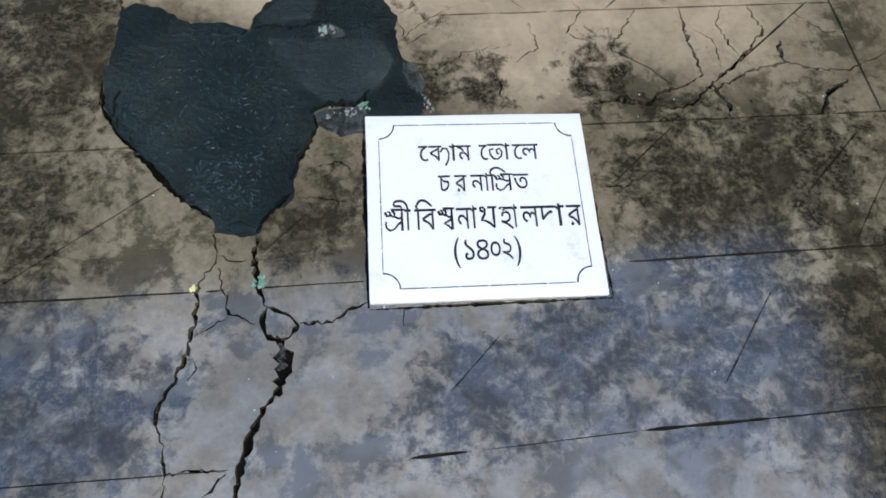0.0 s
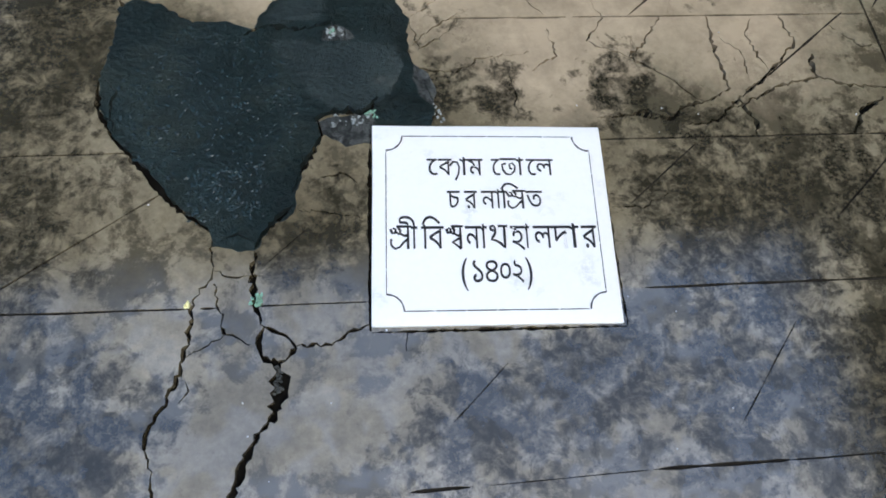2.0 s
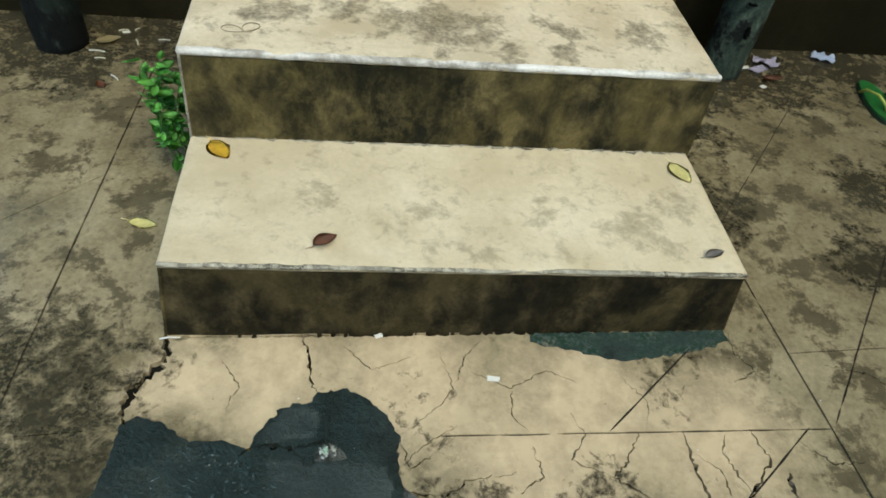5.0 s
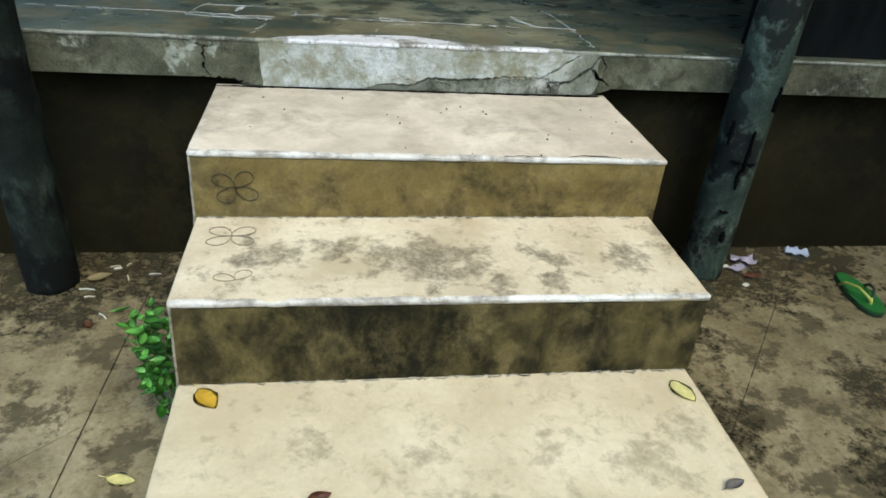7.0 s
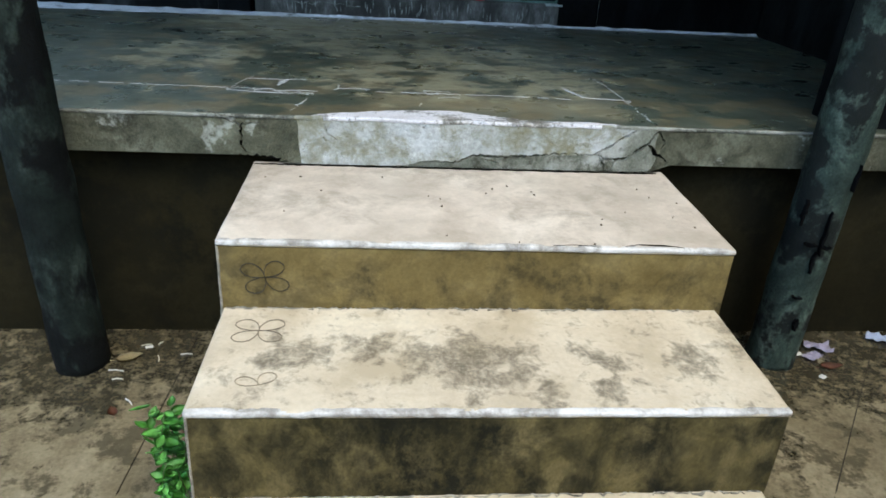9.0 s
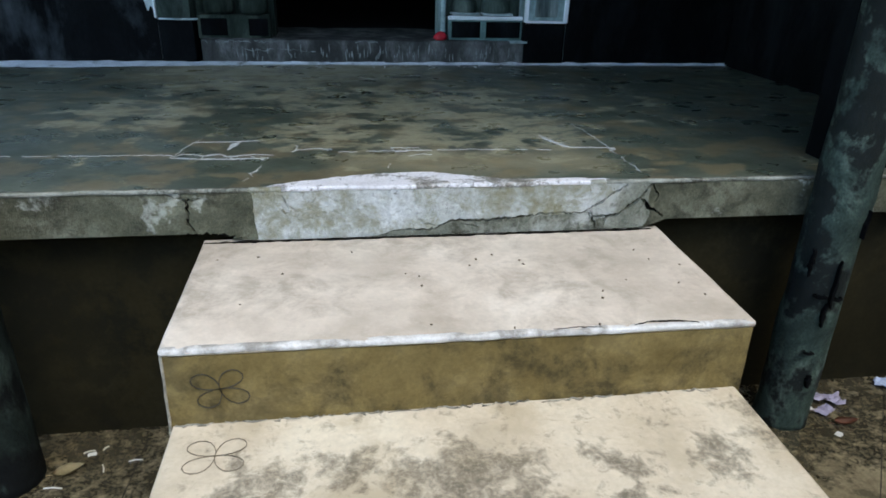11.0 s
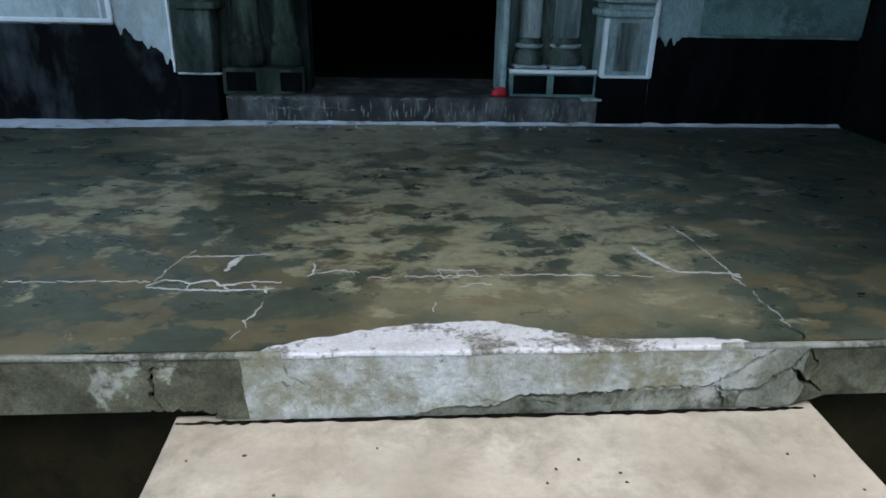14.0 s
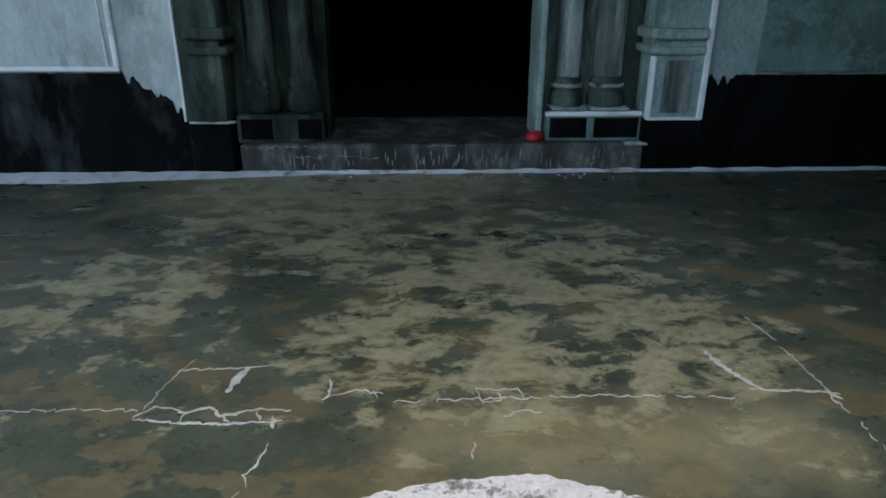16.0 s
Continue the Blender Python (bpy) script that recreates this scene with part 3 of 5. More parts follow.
GAPS = [
    crack([(-0.42, 0.004), (-0.406, -0.045), (-0.428, -0.086), (-0.459, -0.126), (-0.464, -0.165), (-0.457, -0.197)], 0.016, 1),
    crack([(-0.464, -0.126), (-0.534, -0.118), (-0.566, -0.111)], 0.003, 2),
    crack([(-0.41, -0.0025), (0.2, -0.002), (0.78, -0.0025)], 0.007, 49, 0.0012),
    crack([(-0.146, 0.004), (-0.129, -0.055), (-0.124, -0.111), (-0.112, -0.138)], 0.0045, 3),
    crack([(-0.245, -0.265), (-0.215, -0.248), (-0.134, -0.256), (-0.093, -0.242), (-0.068, -0.271)], 0.008, 4),
    crack([(-0.125, -0.444), (-0.096, -0.429), (-0.038, -0.431), (-0.017, -0.404)], 0.011, 5),
    crack([(-0.29, -0.654), (-0.287, -0.709), (-0.316, -0.75), (-0.319, -0.809), (-0.337, -0.878), (-0.374, -0.941), (-0.362, -0.998), (-0.359, -1.09)], 0.0042, 6),
    crack([(-0.223, -0.676), (-0.227, -0.744), (-0.215, -0.785), (-0.209, -0.797)], 0.0075, 7),
    crack([(-0.209, -0.797), (-0.219, -0.82), (-0.213, -0.842), (-0.195, -0.853)], 0.0075, 8, 0.002),
    crack([(-0.209, -0.797), (-0.176, -0.814), (-0.163, -0.832), (-0.178, -0.85), (-0.195, -0.853)], 0.007, 9, 0.002),
    crack([(-0.197, -0.845), (-0.187, -0.87), (-0.186, -0.893), (-0.2, -0.937)], 0.018, 10, 0.003),
    crack([(-0.197, -0.925), (-0.222, -0.962), (-0.242, -1.0), (-0.255, -1.04), (-0.266, -1.09)], 0.01, 100, 0.004),
    crack([(-0.166, -0.83), (-0.11, -0.832), (-0.085, -0.815), (-0.05, -0.805)], 0.0055, 101),
    crack([(-0.34, -0.87), (-0.322, -0.868), (-0.316, -0.884), (-0.33, -0.9)], 0.002, 102, 0.002),
    crack([(-0.225, -0.66), (-0.25, -0.645), (-0.275, -0.65)], 0.003, 103, 0.002),
    crack([(-0.16, -0.608), (-0.1, -0.618), (-0.05, -0.63)], 0.0018, 104),
    crack([(0.62, -0.3), (0.66, -0.33), (0.66, -0.4)], 0.002, 105), crack([(0.2, -0.1), (0.28, -0.14), (0.36, -0.1), (0.42, -0.13)], 0.002, 106), crack([(0.28, -0.14), (0.27, -0.2), (0.3, -0.24)], 0.002, 107), crack([(0.52, -0.12), (0.56, -0.18), (0.54, -0.24)], 0.002, 108), crack([(-0.3, -0.06), (-0.26, -0.12), (-0.28, -0.17)], 0.002, 109),
    crack([(-0.285, -0.724), (-0.268, -0.801), (-0.23, -0.823)], 0.0035, 11),
    crack([(-0.268, -0.805), (-0.331, -0.844)], 0.002, 12),
    crack([(-0.285, -0.704), (-0.255, -0.715), (-0.232, -0.714)], 0.002, 13),
    crack([(-0.359, -1.033), (-0.32, -1.03), (-0.274, -1.036)], 0.0025, 14),
    crack([(-0.309, -1.066), (-0.274, -1.04)], 0.004, 15),
    crack([(0.004, -0.82), (0.0, -0.85)], 0.004, 16),
    crack([(0.519, -0.249), (0.483, -0.302), (0.445, -0.34), (0.513, -0.388), (0.553, -0.433), (0.577, -0.447)], 0.004, 17),
    crack([(0.614, -0.246), (0.61, -0.31), (0.615, -0.371), (0.618, -0.411)], 0.006, 18),
    crack([(0.369, -0.463), (0.425, -0.459), (0.493, -0.473), (0.521, -0.449), (0.581, -0.435), (0.621, -0.412)], 0.0055, 19),
    crack([(0.425, -0.459), (0.46, -0.455), (0.493, -0.473)], 0.009, 20),
    crack([(0.756, -0.25), (0.772, -0.32), (0.704, -0.384), (0.631, -0.438), (0.58, -0.479), (0.511, -0.486)], 0.0055, 21),
    crack([(0.614, -0.456), (0.719, -0.412), (0.795, -0.397), (0.848, -0.414), (0.916, -0.425), (1.002, -0.391)], 0.0045, 22),
    crack([(0.908, -0.445), (0.856, -0.474), (0.829, -0.517)], 0.008, 23),
    crack([(0.357, -0.636), (0.415, -0.638), (0.46, -0.614)], 0.0025, 24),
    crack([(0.631, -0.438), (0.65, -0.48), (0.648, -0.515)], 0.007, 25),
    crack([(0.795, -0.397), (0.79, -0.36), (0.8, -0.345)], 0.009, 26),
    crack([(0.14, -0.05), (0.16, -0.14), (0.1, -0.2), (0.05, -0.235)], 0.002, 27),
    crack([(0.23, -0.02), (0.19, -0.07), (0.16, -0.14)], 0.002, 28),
    crack([(0.39, -0.2), (0.41, -0.25), (0.37, -0.3), (0.445, -0.34)], 0.0025, 29),
    crack([(0.05, -0.245), (0.06, -0.31), (0.12, -0.27), (0.135, -0.245)], 0.002, 30),
    crack([(0.81, -0.01), (0.80, -0.06), (0.83, -0.115), (0.77, -0.14)], 0.003, 31),
    crack([(-0.455, -0.459), (-0.481, -0.405), (-0.484, -0.35)], 0.009, 32, 0.003),
    crack([(-0.293, -0.638), (-0.357, -0.583), (-0.396, -0.527), (-0.456, -0.459)], 0.0085, 33, 0.003),
    crack([(-0.455, -0.455), (-0.46, -0.41), (-0.455, -0.37), (-0.475, -0.345)], 0.003, 34),
    crack([(-0.163, -0.6), (-0.204, -0.636), (-0.224, -0.67)], 0.0075, 35, 0.003),
    crack([(-0.125, -0.444), (-0.113, -0.471), (-0.143, -0.527), (-0.165, -0.575)], 0.0075, 36, 0.003),
    crack([(0.079, -0.431), (0.069, -0.39), (0.05, -0.345), (0.12, -0.36), (0.17, -0.33), (0.26, -0.32)], 0.0025, 37),
    crack([(0.215, -0.36), (0.225, -0.41), (0.22, -0.46)], 0.002, 38),
    crack([(0.05, -0.3), (0.09, -0.26), (0.16, -0.22)], 0.002, 39),
    crack([(-0.034, -0.458), (-0.043, -0.63), (-0.0525, -0.815)], 0.006, 41, 0.001), crack([(-0.05, -0.8175), (0.15, -0.827), (0.345, -0.837)], 0.005, 42, 0.001), crack([(0.356, -0.48), (0.35, -0.65), (0.346, -0.835)], 0.005, 43, 0.001),
    crack([(0.3, -0.27), (0.31, -0.33), (0.26, -0.36)], 0.0025, 44), crack([(0.7, -0.26), (0.68, -0.3), (0.704, -0.384)], 0.003, 45), crack([(0.85, -0.28), (0.9, -0.33), (0.97, -0.33)], 0.003, 46), crack([(1.0, -0.1), (1.1, -0.13), (1.15, -0.2)], 0.0025, 47), crack([(-0.06, -0.03), (0.0, -0.09), (0.08, -0.06)], 0.002, 48),
    crack([(-0.12, -0.552), (-0.08, -0.548), (-0.06, -0.565)], 0.0025, 40),
]
SCORED = sum([
    # scored lines across, the two borders and the slanting lines between them
    groove((0.12, -0.241), (0.94, -0.256), 0.0038, 50), groove((0.356, -0.506), (1.9, -0.546), 0.004, 51),
    groove((-0.66, -0.487), (-0.405, -0.492), 0.003, 52), groove((-0.67, -0.748), (-0.281, -0.763), 0.0035, 53),
    groove((-0.228, -0.764), (-0.05, -0.769), 0.0025, 54), groove((0.385, -0.777), (1.9, -0.82), 0.0042, 55),
    groove((-0.68, -1.018), (-0.27, -1.035), 0.002, 56), groove((-0.01, -1.049), (0.075, -1.05), 0.006, 57),
    groove((0.35, -1.05), (0.55, -1.055), 0.0055, 58), groove((0.55, -1.055), (1.9, -1.08), 0.0025, 59), groove((0.1, -1.05), (0.35, -1.05), 0.0015, 60),
    groove((-0.68, -0.216), (-0.503, -0.207), 0.002, 61), groove((0.93, -0.069), (1.9, -0.03), 0.0035, 62),
    groove((-0.617, 1.25), (-0.735, -1.4), 0.0045, 63), groove((0.905, 0.45), (0.954, -0.6), 0.005, 64), groove((0.954, -0.6), (0.975, -1.4), 0.003, 65),
    groove((1.5, 0.4), (0.955, -0.243), 0.0042, 66), groove((1.71, 1.26), (0.92, 0.33), 0.003, 78), groove((0.701, -0.05), (0.462, -0.244), 0.004, 67),
    groove((0.891, -0.25), (0.70, -0.39), 0.004, 68), groove((0.884, -0.562), (0.744, -0.678), 0.0035, 69),
    groove((0.532, -0.521), (0.391, -0.63), 0.003, 70), groove((-0.371, -0.568), (-0.67, -0.76), 0.0028, 71),
    groove((0.15, -0.88), (0.06, -0.96), 0.002, 72), groove((0.62, -0.85), (0.49, -1.0), 0.002, 73), groove((-0.14, -0.64), (-0.21, -0.7), 0.002, 74),
    groove((-0.65, 0.5), (-1.1, 0.1), 0.0025, 75), groove((-1.0, 1.2), (-1.7, 0.2), 0.003, 76), groove((0.954, -0.6), (0.80, -0.78), 0.002, 77),
], [])
PATCH_EDGE = jag([(-0.433, -0.179), (-0.393, -0.192), (-0.335, -0.235), (-0.266, -0.24), (-0.225, -0.26), (-0.216, -0.222), (-0.176, -0.171), (-0.119, -0.159), (-0.108, -0.139), (-0.049, -0.133), (-0.006, -0.162), (0.029, -0.203), (0.048, -0.242), (0.04, -0.287), (0.047, -0.336), (0.069, -0.39), (0.079, -0.431), (0.068, -0.466)], 0.008, 0.0042, 200) + jag([(-0.029, -0.466), (-0.028, -0.432), (-0.096, -0.434), (-0.125, -0.444), (-0.115, -0.471), (-0.143, -0.527), (-0.161, -0.585), (-0.163, -0.614), (-0.204, -0.639), (-0.224, -0.674), (-0.245, -0.674), (-0.287, -0.665), (-0.293, -0.638), (-0.357, -0.583), (-0.396, -0.527), (-0.456, -0.459), (-0.481, -0.405), (-0.484, -0.35), (-0.466, -0.27), (-0.461, -0.197)], 0.008, 0.0036, 201)
MOSS_EDGE = jag([(0.343, -0.002), (0.8, -0.002), (0.803, -0.035), (0.682, -0.063), (0.545, -0.082), (0.414, -0.05), (0.34, -0.026)], 0.014, 0.006, 202)
PALE_A = jag([(-0.2, -0.272), (-0.11, -0.29), (-0.04, -0.29), (0.02, -0.3), (0.03, -0.35), (0.0, -0.4), (-0.04, -0.425), (-0.1, -0.425), (-0.13, -0.4), (-0.17, -0.34)], 0.009, 0.007, 204)
PALE_B = jag([(-0.21, -0.226), (-0.172, -0.178), (-0.12, -0.168), (-0.1, -0.2), (-0.11, -0.235), (-0.2, -0.246)], 0.014, 0.005, 205)
HOLE = jag([(-0.105, -0.262), (-0.09, -0.246), (-0.068, -0.258), (-0.05, -0.278), (-0.08, -0.285), (-0.11, -0.282)], 0.012, 0.003, 203)
BROKEN_A = jag([(-0.122, -0.449), (-0.09, -0.44), (-0.03, -0.438), (-0.02, -0.47), (-0.036, -0.492), (-0.075, -0.497), (-0.1, -0.482), (-0.116, -0.468)], 0.012, 0.004, 206)
BROKEN_B = jag([(0.05, -0.34), (0.075, -0.36), (0.085, -0.4), (0.078, -0.425), (0.055, -0.4), (0.045, -0.37)], 0.012, 0.004, 207)
sheet, bottoms, score_bm, patch_bm, moss_bm, pale_a, pale_b, rubble_bm, broken_a, broken_b = cut_sheet([(-60, -60), (60, -60), (60, 60), (-60, 60)], GAPS, [PATCH_EDGE, MOSS_EDGE, PALE_A, PALE_B, HOLE, BROKEN_A, BROKEN_B], 0.014, flat, lift=0.0015, lines=SCORED)
ground = tagged(part("ground", sheet, FLOOR), "worn brown cement courtyard floor with scored lines, cracks and black stains", "floor", kind="structure")
part("crack_bed", bottoms, DIRT, ground, "dirt in the cracks, blackened for the shade in them")
part("scored_lines", score_bm, SCORE, ground, "dirt-filled scored lines")
part("floor_patch", patch_bm, PATCH, ground, "dark grey rough cement patch")
part("floor_patch", pale_a, PATCH_PALE, ground, "lighter grey rough cement patch")
part("floor_patch", pale_b, PATCH_PALE, ground, "lighter grey rough cement patch")
part("floor_patch", moss_bm, MOSS, ground, "mossy dark cement patch along the step")
part("floor_patch", broken_a, BROKEN, ground, "broken pale grey cement beside the plaque")
part("floor_patch", broken_b, BROKEN, ground, "broken pale grey cement beside the plaque")
part("floor_patch", rubble_bm, BROKEN, ground, "pale rubble in a broken patch")

plinth = tagged(part("plinth_wall", box(-6, 6, 1.29, 1.55, -0.02, 0.634, 0.004), PLINTH), "brown plastered plinth wall under the veranda, its shade put into the colour", "wall", kind="structure")

# veranda slab: top sheet with the rubbed pale lens, front edge with cracks
LENS_EDGE = jag([(-0.268, 1.2), (-0.21, 1.235), (-0.088, 1.275), (0.031, 1.304), (0.175, 1.312), (0.269, 1.272), (0.36, 1.24), (0.5, 1.232), (0.62, 1.23), (0.66, 1.2)], 0.012, 0.004, 210)
top, vbot, _, lens_bm = cut_sheet([(-6, Y4 + 0.002), (6, Y4 + 0.002), (6, WALL_Y + 0.02), (-6, WALL_Y + 0.02)], [crack([(0.738, 1.214), (0.75, 1.25), (0.72, 1.28)], 0.006, 211)], [LENS_EDGE], 0.01, lambda x, y, h: (x, y, VZ + h), lift=0.0012)
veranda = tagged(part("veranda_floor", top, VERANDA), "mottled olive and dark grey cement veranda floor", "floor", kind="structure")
part("crack_bed", vbot, DIRT, veranda)
part("worn_area", lens_bm, LENS, veranda, "rubbed whitish cement at the veranda edge")
lime_lines = [
    # long cracks that run along the floor, then the broken cells round them
    ([(-1.05, 1.515), (-0.75, 1.506), (-0.5, 1.5)], 0.004, 0), ([(-0.06, 1.509), (0.148, 1.514), (0.366, 1.515), (0.56, 1.5)], 0.0045, 0),
    ([(-0.51, 1.475), (-0.43, 1.46), (-0.34, 1.455), (-0.25, 1.462)], 0.008, 1), ([(-0.51, 1.48), (-0.48, 1.51), (-0.42, 1.49), (-0.385, 1.505), (-0.36, 1.478), (-0.3, 1.497), (-0.24, 1.49)], 0.008, 1),
    ([(-0.42, 1.49), (-0.43, 1.46)], 0.007, 1), ([(-0.36, 1.478), (-0.34, 1.455)], 0.007, 1), ([(-0.3, 1.497), (-0.29, 1.458)], 0.008, 1), ([(-0.27, 1.475), (-0.262, 1.44)], 0.013, 1),
    ([(-0.5, 1.5), (-0.493, 1.56), (-0.475, 1.63), (-0.356, 1.632), (-0.29, 1.64)], 0.0045, 1), ([(-0.345, 1.635), (-0.362, 1.59), (-0.368, 1.55)], 0.017, 2), ([(-0.475, 1.63), (-0.46, 1.67)], 0.003, 0),
    ([(-0.185, 1.585), (-0.178, 1.54), (-0.19, 1.52)], 0.009, 1), ([(-0.178, 1.53), (-0.13, 1.55), (-0.08, 1.535)], 0.004, 1), ([(-0.09, 1.52), (-0.1, 1.545)], 0.004, 0),
    ([(0.09, 1.545), (0.13, 1.54), (0.135, 1.51), (0.1, 1.5), (0.09, 1.545)], 0.004, 1), ([(0.13, 1.54), (0.17, 1.545), (0.175, 1.512)], 0.004, 1), ([(0.13, 1.46), (0.16, 1.475), (0.2, 1.47)], 0.004, 0),
    ([(0.57, 1.67), (0.585, 1.6), (0.61, 1.55), (0.625, 1.525)], 0.013, 2), ([(0.6, 1.53), (0.66, 1.52), (0.73, 1.515), (0.76, 1.505)], 0.01, 1), ([(0.74, 1.52), (0.755, 1.49)], 0.013, 1),
    ([(0.72, 1.81), (0.735, 1.72), (0.745, 1.62), (0.74, 1.5), (0.745, 1.36), (0.74, 1.27)], 0.0055, 0), ([(-0.262, 1.4), (-0.268, 1.35), (-0.285, 1.325), (-0.275, 1.3)], 0.006, 1), ([(0.075, 1.39), (0.07, 1.35)], 0.006, 1), ([(-0.285, 1.29), (-0.295, 1.26)], 0.003, 0),
]
def broken(points, width, seed):
    """Short lengths of a crack line with worn gaps between them."""
    r, pts, out, i = random.Random(seed), jag(points, 0.009, 0.006, seed), [], 0
    while i < len(pts) - 2:
        n = r.randint(3, 11)
        if len(pts[i:i + n]) > 2:
            out.append(ribbon(pts[i:i + n], width * r.uniform(0.35, 1.0), seed + i, ragged=0.7))
        i += n - 1 + r.choice((0, 0, 1, 3))
    return out


fillings = []
for i, (p, w, solid) in enumerate(lime_lines):
    fillings += broken(p, w * 0.7, 220 + i) if solid == 0 else [ribbon(jag(p, 0.007, 0.0035, 220 + i), w * (0.5 if solid == 1 else 0.75), 220 + i, ragged=0.75)]
part("crack_filling", strip(fillings, flat, 0.0012), LIME, veranda, "white lime lines in old cracks").location = (0, 0, VZ)


def front(x, z, h):
    return (x, Y4 - h, z)


EDGE_CRACKS = [
    crack([(-0.44, 0.735), (-0.42, 0.7), (-0.425, 0.66), (-0.4, 0.628)], 0.006, 230), crack([(-0.47, 0.73), (-0.42, 0.715), (-0.37, 0.72)], 0.004, 231), crack([(-0.43, 0.63), (-0.37, 0.622), (-0.3, 0.616)], 0.01, 232),
    crack([(0.031, 0.613), (0.09, 0.628), (0.175, 0.626), (0.22, 0.648), (0.319, 0.645), (0.4, 0.652), (0.482, 0.659), (0.581, 0.658)], 0.005, 233), crack([(0.56, 0.655), (0.6, 0.68), (0.655, 0.715), (0.68, 0.738)], 0.005, 234),
    crack([(0.581, 0.66), (0.61, 0.645), (0.66, 0.65), (0.7, 0.68), (0.725, 0.70), (0.745, 0.735)], 0.008, 235), crack([(0.58, 0.655), (0.6, 0.63), (0.6, 0.615)], 0.005, 236), crack([(0.63, 0.648), (0.625, 0.615)], 0.004, 237),
    crack([(0.22, 0.648), (0.28, 0.63), (0.3, 0.615)], 0.003, 238), crack([(0.72, 0.7), (0.755, 0.66), (0.79, 0.64)], 0.009, 239), crack([(0.745, 0.735), (0.77, 0.7), (0.76, 0.68)], 0.004, 240), crack([(-0.2, 0.73), (-0.19, 0.7), (-0.16, 0.68)], 0.0025, 241), crack([(0.13, 0.655), (0.15, 0.64), (0.19, 0.635)], 0.003, 242),
]
REPAIR_EDGE = jag([(-0.262, 0.609), (0.03, 0.6095)], 0.05, 0.0, 250)[:-1] + jag([(0.03, 0.613), (0.09, 0.628), (0.175, 0.627), (0.22, 0.648), (0.4, 0.652), (0.56, 0.657), (0.655, 0.716), (0.69, 0.7445)], 0.012, 0.002, 251) + jag([(0.6, 0.7445), (-0.272, 0.7445)], 0.3, 0.0, 252) + jag([(-0.272, 0.74), (-0.262, 0.612)], 0.012, 0.003, 253)
LOW_EDGE = jag([(0.0, 0.6095), (0.735, 0.6095)], 0.1, 0.0, 254)[:-1] + jag([(0.735, 0.612), (0.752, 0.65), (0.742, 0.7), (0.745, 0.7425)], 0.012, 0.003, 255) + [(0.4, 0.7425), (0.0, 0.7425)]
edge_bm, edge_bed, _, low_bm, repair_bm = cut_sheet([(-6, 0.634), (-0.42, 0.63), (-0.3, 0.61), (0.74, 0.609), (0.8, 0.632), (6, 0.634), (6, VZ), (-6, VZ)], EDGE_CRACKS, [LOW_EDGE, REPAIR_EDGE], 0.012, front, lift=0.003)
slab = thing("veranda_slab", (0, 0, 0), "weathered grey cement veranda slab with a cracked pale repair", "slab", kind="structure")
part("slab_core", merge(box(-6, -0.28, Y4 + 0.013, WALL_Y + 0.3, 0.634, VZ - 0.012), box(-0.28, 0.74, Y4 + 0.008, WALL_Y + 0.3, 0.61, VZ - 0.012), box(0.74, 6, Y4 + 0.013, WALL_Y + 0.3, 0.634, VZ - 0.012)), SLAB_EDGE, slab)
part("slab_edge", edge_bm, SLAB_EDGE, slab)
for xa, xb in ((-6, -0.276), (0.62, 6)):
    part("slab_arris", box(xa, xb, Y4 - 0.0035, Y4 + 0.01, VZ - 0.0085, VZ + 0.0012, 0.004, 3, 0.0018, 0.03), ARRIS, slab, "worn rounded slab edge")
for xa, xb in ((-0.277, -0.2), (0.58, 0.619)):
    part("slab_arris", box(xa, xb, Y4 - 0.005, Y4 + 0.008, VZ - 0.0085, VZ + 0.0018, 0.004, 3, 0.002, 0.014), REPAIR, slab, "pale slab edge")
part("slab_arris", box(-0.199, 0.579, Y4 - 0.0055, Y4 + 0.026, VZ - 0.0085, VZ + 0.0022, 0.004, 3, 0.0022, 0.014), LENS, slab, "pale rubbed slab edge")
part("repair_plaster", low_bm, OLD_REPAIR, slab, "older cracked grey plaster")
part("repair_plaster", repair_bm, REPAIR, slab, "pale patched plaster")
part("crack_bed", edge_bed, DIRT, slab)

# house wall with the doorway
HOUSE_TOP = 3.0
JL, JR = -0.87, 1.083          # outer edges of the door surround
DL, DR = -0.355, 0.455         # the doorway
SILL_Z = 0.855
house_l = tagged(part("wall_left_of_door", box(-6, JL, WALL_Y + 0.02, WALL_Y + 0.3, 0.6, HOUSE_TOP), WALL), "pale blue limewashed wall with black-painted dado", "wall", kind="structure")
house_r = tagged(part("wall_right_of_door", box(JR, 6, WALL_Y + 0.02, WALL_Y + 0.3, 0.6, HOUSE_TOP), MIDTEAL), "grey teal limewashed wall with black-painted dado", "wall", kind="structure")


